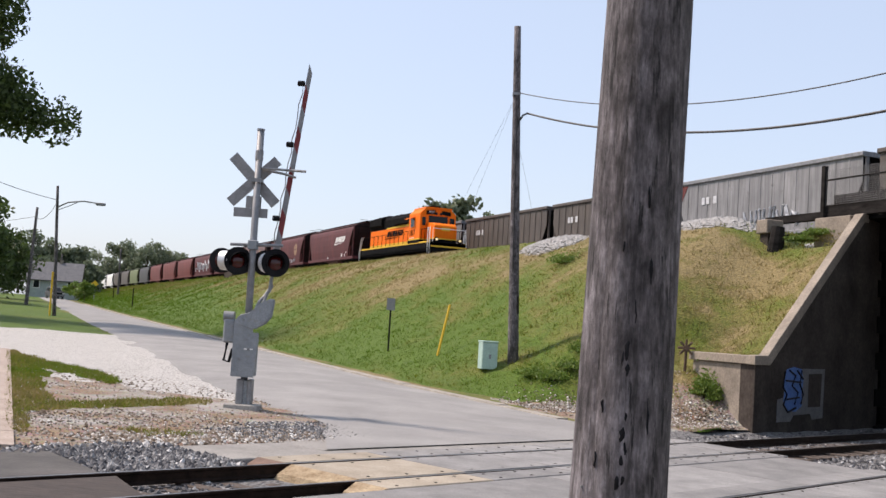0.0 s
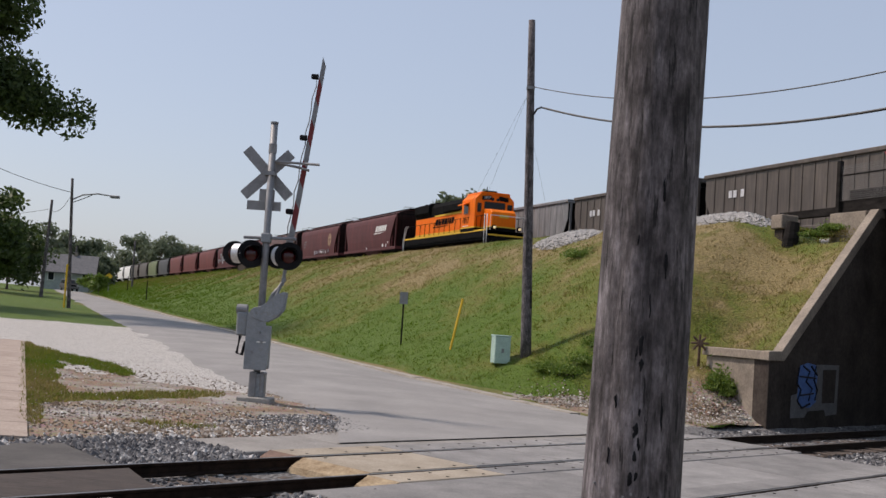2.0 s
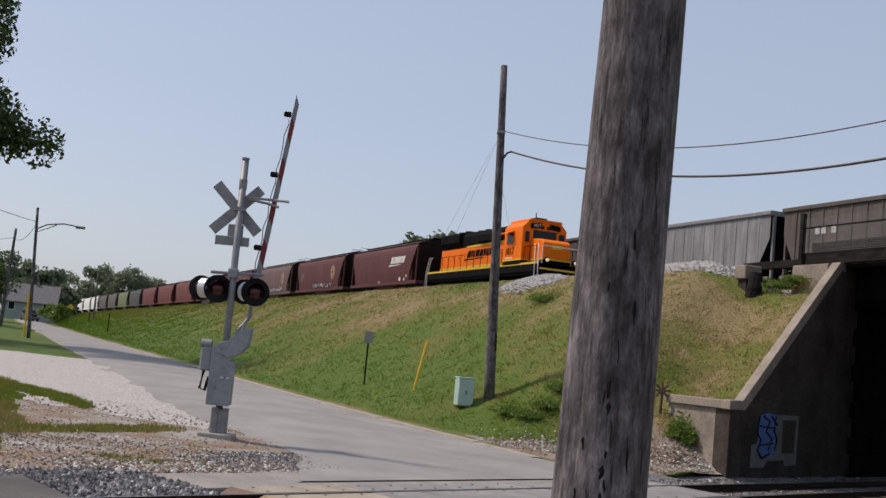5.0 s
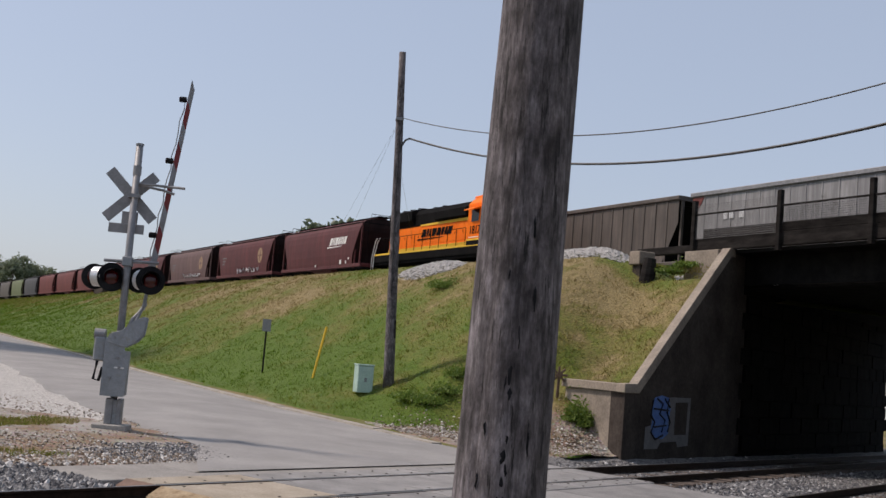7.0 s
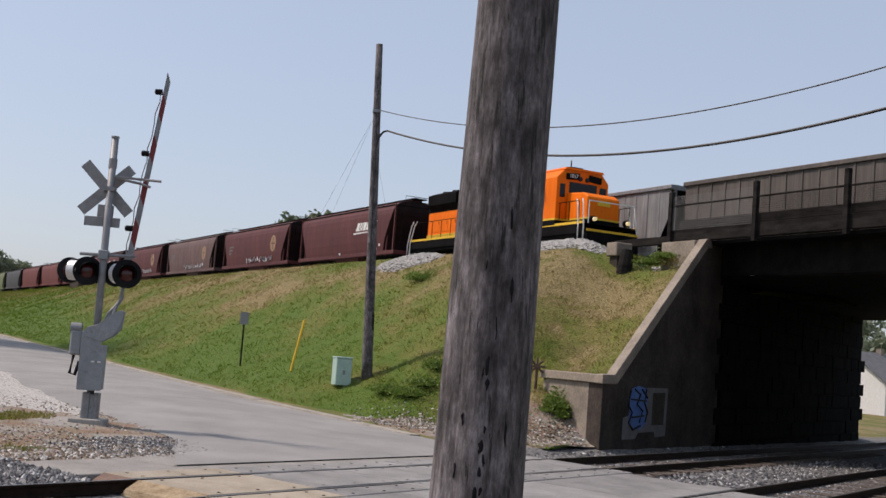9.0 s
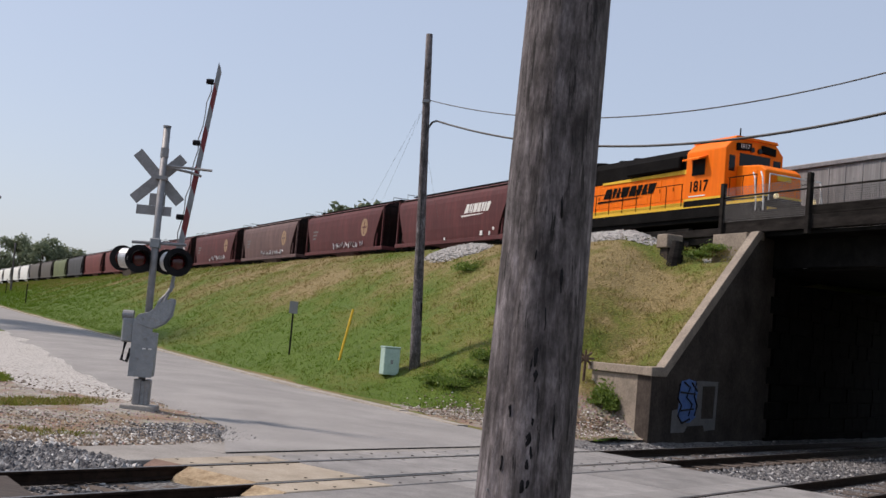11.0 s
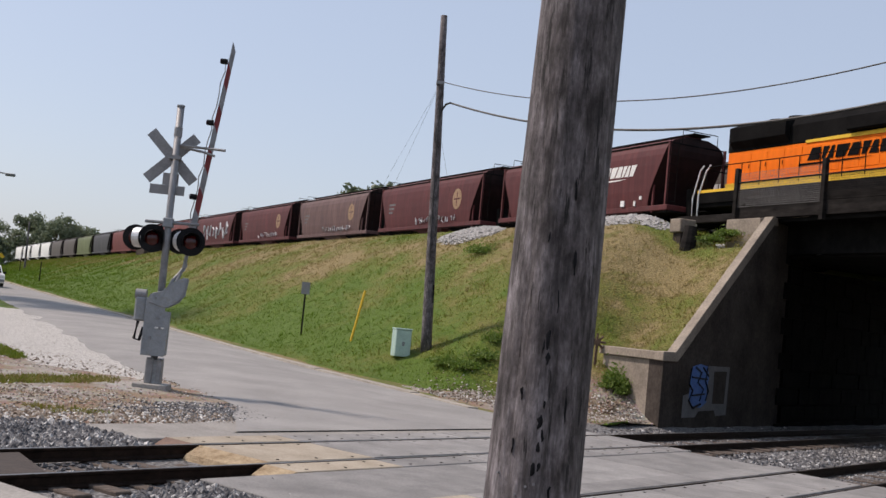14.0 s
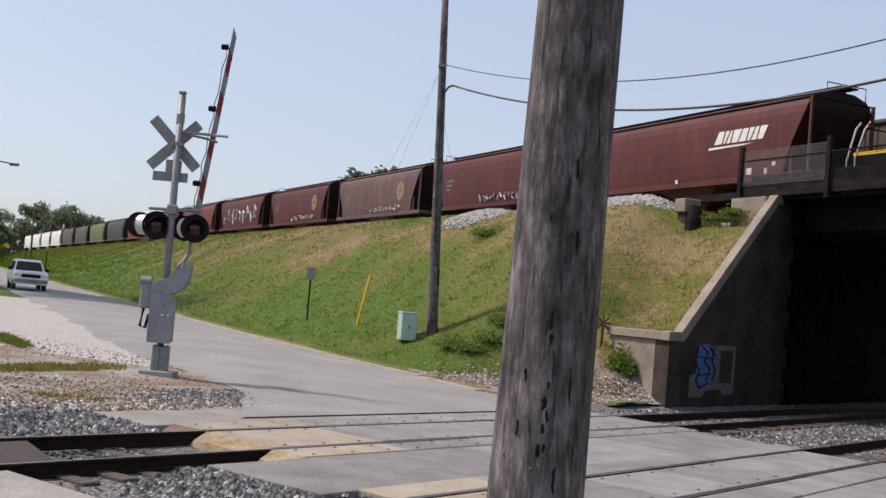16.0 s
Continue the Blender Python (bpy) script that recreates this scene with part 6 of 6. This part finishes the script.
ds = thing("diamond_sign", "orange-yellow diamond warning sign on a post", "sign", Matrix.Translation((-50.2, 165.0, 3.2)))
part("post", rod((0, 0, 0), (0, 0, 2.6), 0.05), M["galvanised"], ds)
part("plate", box(-0.38, 0.38, -0.03, 0.0, -0.38, 0.38, 0.01, Matrix.Translation((0, -0.05, 2.2)) @ pose(0, 0, 0, 0, 45, 0)), M["yellow"], ds, "orange-yellow plate")
for x, y in ((-33.2, 122.8), (-46.0, 160.0)):
    mk = thing("marker_post", "short green marker post by the road", "marker post", Matrix.Translation((x, y, bank(*to_oq(x, y)) - 0.1)))
    part("stake", box(-0.05, 0.05, -0.03, 0.03, 0, 2.2), M["timber"], mk)
hb = thing("headwall", "dark low concrete box on the embankment's crest", "headwall", Matrix.Translation(oq(23.6, 128.0, bank(23.6, 128.0) - 0.4)) @ pose(0, 0, 0, 0, 0, HEAD))
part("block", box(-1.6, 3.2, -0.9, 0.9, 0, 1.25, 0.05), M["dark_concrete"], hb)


def house(x, y, z, w, d, eave, ridge, yaw, wall, gable, label, storey=1):
    h = thing("house", label, "house", pose(x, y, z, 0, 0, yaw))
    part("wall", box(-w / 2, w / 2, -d / 2, d / 2, -1.0, eave), wall, h)
    for s in (-1, 1):
        part("gable", prism(((-d / 2, eave), (0, ridge - 0.1), (d / 2, eave)), lambda a, b, k: Vector((s * (w / 2 - 0.2 * k), a, b))), gable, h, "pale gable wall")
    rise = ridge - eave
    for s in (-1, 1):
        part("roof", prism(((s * (d / 2 + 0.45), eave - 0.45 * rise / (d / 2)), (0, ridge), (0, ridge + 0.18), (s * (d / 2 + 0.5), eave - 0.40 * rise / (d / 2) + 0.12)), lambda a, b, k: Vector((-w / 2 - 0.4 + (w + 0.8) * k, a, b))), M["roof"], h, "grey shingle roof")
    for k in range(3):
        xx = -w / 2 + w * (k + 0.5) / 3
        win = part("window", box(xx - 0.5, xx + 0.5, -d / 2 - 0.05, -d / 2 + 0.02, 0.9, 2.2), M["white"], h, "white framed window")
        part("pane", box(xx - 0.42, xx + 0.42, -d / 2 - 0.07, -d / 2 - 0.051, 0.98, 2.12), M["glass"], win)
    win = part("window", box(-w / 2 - 0.05, -w / 2 + 0.02, -0.6, 0.6, 0.9, 2.2), M["white"], h)
    part("pane", box(-w / 2 - 0.07, -w / 2 - 0.051, -0.5, 0.5, 1.0, 2.1), M["glass"], win)
    part("chimney", box(0.4, 0.9, -0.3, 0.3, ridge - 0.5, ridge + 0.6), M["concrete"], h)
    return h


house(-61.6, 182, 3.6, 7.6, 7.0, 2.4, 5.0, 14, M["siding"], M["cream_siding"], "small grey-green house with a grey shingle roof")
house(59.5, 113, -0.6, 9.0, 8.0, 3.4, 6.2, 30, M["white"], M["white"], "white house beyond the underpass")


def tree(x, y, z, height, spread, leaf, label, seed, n=2600, size=0.3, trunk=0.25, lean=0.0, low_crown=0.3):
    """A tapered trunk, limbs, and a crown of leaf clumps set along the limbs."""
    random.seed(seed)
    t = thing("tree", label, "tree", Matrix.Translation((x, y, z)))
    bm = bmesh.new()
    top = Vector((lean, 0, height * 0.8))
    spine = [Vector((0, 0, -0.3)), Vector((lean * 0.1, 0.1, height * 0.25)), Vector((lean * 0.5, -0.1, height * 0.55)), top]
    add_tube(bm, spine, [trunk, trunk * 0.8, trunk * 0.5, trunk * 0.15], 9)
    tips = []
    for k in range(22):
        f = random.uniform(low_crown, 0.95)
        p = spine[0].lerp(top, f)
        a = random.uniform(0, 2 * math.pi)
        reach = spread * (1 - abs(f - 0.5) * 0.9) * random.uniform(0.65, 1.05)
        e = p + Vector((math.cos(a) * reach, math.sin(a) * reach, height * random.uniform(0.03, 0.2)))
        m = p.lerp(e, 0.5) + Vector((0, 0, 0.08 * height))
        add_tube(bm, [p, m, e], [trunk * 0.3, trunk * 0.18, trunk * 0.05], 5)
        tips += [e, m, m.lerp(e, 0.5), e + Vector((random.uniform(-1, 1), random.uniform(-1, 1), random.uniform(-0.5, 1))) * spread * 0.22]
    tips.append(top)
    part("trunk", bm, M["trunk"], t)
    vs, fs = [], []
    per = max(1, n // len(tips))
    for c in tips:
        rad = spread * random.uniform(0.18, 0.34)
        for _ in range(per):
            d = Vector((random.gauss(0, 1), random.gauss(0, 1), random.gauss(0, 0.8)))
            p = c + d.normalized() * rad * random.random() ** 0.45
            a = Vector((random.gauss(0, 1), random.gauss(0, 1), random.gauss(0, 1))).normalized() * size * random.uniform(0.5, 1.1)
            b = a.cross(Vector((random.gauss(0, 1), random.gauss(0, 1), random.gauss(0, 1)))).normalized() * a.length * 0.5
            k = len(vs)
            vs += [p - a, p + b, p + a, p - b]
            fs.append((k, k + 1, k + 2, k + 3))
    me = bpy.data.meshes.new("crown")
    me.from_pydata(vs, [], fs)
    me.materials.append(leaf)
    cr = new("crown", me)
    cr.parent = t
    return t


tree(-35.0, 71.0, 1.2, 29.0, 7.6, M["leaf"], "tall dark green broadleaf tree at the roadside", 3, 46000, 0.25, 0.5, 1.0, 0.36)
for i, (x, y, h, sp, sd) in enumerate(((-46, 112, 11.5, 4.0, 4), (-50.5, 118, 9.5, 4.2, 5), (-55, 140, 10, 5, 6))):
    tree(x, y, flat(x, y) - 0.3, h, sp, M["leaf"], "dense dark green tree beside the street", sd, 5200, 0.36, 0.3, 0, 0.12)
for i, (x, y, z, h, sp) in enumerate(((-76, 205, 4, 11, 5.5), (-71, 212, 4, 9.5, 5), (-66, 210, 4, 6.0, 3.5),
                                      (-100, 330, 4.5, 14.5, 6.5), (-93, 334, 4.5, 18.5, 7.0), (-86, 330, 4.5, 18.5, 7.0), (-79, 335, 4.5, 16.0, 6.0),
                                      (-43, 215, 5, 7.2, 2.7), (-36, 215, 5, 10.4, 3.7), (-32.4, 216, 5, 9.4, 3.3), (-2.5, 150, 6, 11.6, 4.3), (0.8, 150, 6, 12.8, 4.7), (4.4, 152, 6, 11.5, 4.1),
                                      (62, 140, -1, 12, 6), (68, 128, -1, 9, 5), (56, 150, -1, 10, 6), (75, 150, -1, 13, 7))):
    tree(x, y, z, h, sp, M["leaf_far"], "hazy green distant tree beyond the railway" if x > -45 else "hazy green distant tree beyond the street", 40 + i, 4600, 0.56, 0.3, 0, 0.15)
for i, (x, y, h, sp) in enumerate(((-50.0, 160, 3.0, 1.5), (-54.0, 168, 3.2, 1.7))):
    tree(x, y, flat(x, y), h, sp, M["leaf_bright"], "small bright green young tree by the road", 70 + i, 1200, 0.28, 0.08, 0, 0.3)


def shrub(x, y, w, h, seed, label):
    random.seed(seed)
    z = bank(*to_oq(x, y))
    b = thing("shrub", label, "shrub", Matrix.Translation((x, y, z)))
    part("stem", tube([(0, 0, -0.1), (0.05, 0, h * 0.6)], 0.02), M["trunk"], b)
    vs, fs = [], []
    for _ in range(1500):
        p = Vector((random.gauss(0, w * 0.5), random.gauss(0, w * 0.5), abs(random.gauss(0, h * 0.45))))
        a = Vector((random.gauss(0, 1), random.gauss(0, 1), random.gauss(0, 1) + 0.6)).normalized() * random.uniform(0.03, 0.075)
        c = a.cross(Vector((random.gauss(0, 1), random.gauss(0, 1), 0.3))).normalized() * a.length * 0.4
        k = len(vs)
        vs += [p - a, p + c, p + a, p - c]
        fs.append((k, k + 1, k + 2, k + 3))
    me = bpy.data.meshes.new("leaves")
    me.from_pydata(vs, [], fs)
    me.materials.append(M["leaf_bright"])
    lv = new("leaves", me)
    lv.parent = b
    return b


for i, (x, y, w, h) in enumerate(((7.75, 33.9, 0.32, 0.55), (8.0, 33.6, 0.22, 0.4), (3.6, 36.2, 0.5, 0.22), (4.2, 36.6, 0.5, 0.25), (3.0, 36.8, 0.45, 0.2), (4.6, 37.4, 0.4, 0.3), (5.0, 48.5, 0.6, 0.4), (12.4, 40.3, 0.5, 0.16), (12.9, 40.0, 0.5, 0.2))):
    shrub(x, y, w, h, 90 + i, "low bright green weeds on the slope")


# ---- vehicles ----
def road_car(paint, label):
    """A boxy estate car or pickup, x forward, 4.9 m long."""
    c = thing("car", label, "car")
    part("body", ring_loft(((0.32, -2.35, 2.35, 0.86), (0.55, -2.45, 2.45, 0.93), (0.95, -2.45, 2.40, 0.93), (1.06, -2.42, 2.15, 0.88))), paint, c)
    part("bonnet", ring_loft(((1.0, 0.9, 2.38, 0.84), (1.08, 0.85, 2.25, 0.80))), paint, c)
    part("cabin", ring_loft(((1.04, -2.35, 1.05, 0.86), (1.66, -2.2, 0.35, 0.70), (1.74, -2.1, 0.2, 0.64))), paint, c)
    part("windshield", prism(((-0.76, 1.10), (0.76, 1.10), (0.64, 1.62), (-0.64, 1.62)), lambda y, z, k: Vector((1.0 - 0.62 * (z - 1.1) / 0.52 * 1.0 + 0.03 * k, y, z))), M["glass"], c, "dark windshield")
    for y in (-1, 1):
        part("side_glass", prism(((-2.0, 1.12), (0.7, 1.12), (0.3, 1.6), (-2.0, 1.6)), lambda x, z, k: Vector((x, y * (0.85 - 0.26 * (z - 1.05) + 0.012 * k), z))), M["glass"], c)
        part("headlight", box(2.38, 2.44, min(y * 0.55, y * 0.88), max(y * 0.55, y * 0.88), 0.72, 0.90, 0.01), M["silver"], c)
        part("mirror", box(0.65, 0.78, min(y * 0.9, y * 1.12), max(y * 0.9, y * 1.12), 1.08, 1.26, 0.02), M["black"], c)
        for x in (-1.5, 1.5):
            w = part("wheel", rod((x, y * 0.72, 0.34), (x, y * 0.93, 0.34), 0.34, None, 20), M["rubber"], c)
            part("hubcap", rod((x, y * 0.92, 0.34), (x, y * 0.945, 0.34), 0.20, None, 14), M["chrome"], w)
    part("grille", box(2.39, 2.46, -0.52, 0.52, 0.70, 0.90, 0.01), M["black"], c, "dark grille")
    part("bumper", box(2.32, 2.52, -0.92, 0.92, 0.42, 0.62, 0.03), M["galvanised"], c)
    part("plate", box(2.52, 2.53, -0.16, 0.16, 0.46, 0.56), M["grey_spray"], c)
    return c


WHITE_CAR = road_car(M["car_white"], "white boxy car driving towards the crossing")
parked = road_car(M["dark_car"], "dark car parked at the far end of the road")
parked.matrix_basis = pose(-58.2, 172, flat(-58.2, 172) + 0.05, 0, 0, HEAD + 10)


# ---- grass on the slope and verge: blades in one mesh ----
def grass_blades():
    random.seed(77)
    vs, fs, dry = [], [], []
    def blade(p, h, d):
        a = random.uniform(0, 2 * math.pi)
        w = (0.012 + 0.01 * random.random()) * (1 + max(0, p.y - 50) * 0.012)
        lean = Vector((random.gauss(0, 0.75), random.gauss(0, 0.75), 0.9)).normalized() * h
        k = len(vs)
        s = Vector((math.cos(a) * w, math.sin(a) * w, 0))
        vs.extend((p - s, p + s, p + lean))
        fs.append((k, k + 1, k + 2))
        dry.extend((d, d, d))
    for _ in range(50000):
        q = 25 + 215 * random.random() ** 2.1
        r = random.uniform(0.01, 1.0 if q > 37 else 1.12)
        f, c = foot_o(q), crest_o(q)
        o = f + r * (c - f)
        if q < (13.9 + 0.495 * o) / 0.868:
            continue
        mk = bank_masks(r, q)
        if mk[0] > 0.5 and random.random() < 0.9:
            continue
        p = oq(o, q, bank(o, q) - 0.03)
        p.z += 0.16 * noise.noise((p.x * 0.35, p.y * 0.35, 3)) * smooth(0, 0.12, r) * (1 - smooth(0.95, 1.0, r))
        clump = 0.5 + noise.noise((p.x * 0.8, p.y * 0.8, 2))
        for _k in range(4):
            blade(p + Vector((random.gauss(0, 0.09), random.gauss(0, 0.09), 0)), (0.06 + 0.11 * max(0, clump)) * random.uniform(0.6, 1.3) * (1 + max(0, q - 50) * 0.008), mk[3] + 0.1)
    for _ in range(60000):
        q, o = random.uniform(18.5, 40), random.uniform(0.2, 4.8)
        mk = ground_masks(o, q)
        if mk[0] > 0.62 + 0.25 * noise.noise((o * 3, q * 3, 9)):
            continue
        p = oq(o, q)
        blade(Vector((p.x, p.y, flat(p.x, p.y) - 0.02)), random.uniform(0.03, 0.12), 0.05)
    me = bpy.data.meshes.new("grass_blades")
    me.from_pydata(vs, [], fs)
    at = me.attributes.new("dry", "FLOAT", "POINT")
    at.data.foreach_set("value", dry)
    me.materials.append(M["blades"])
    tagged(new("grass", me), "patchy green and straw-coloured grass blades", "grass", kind="stuff")


grass_blades()

motions()
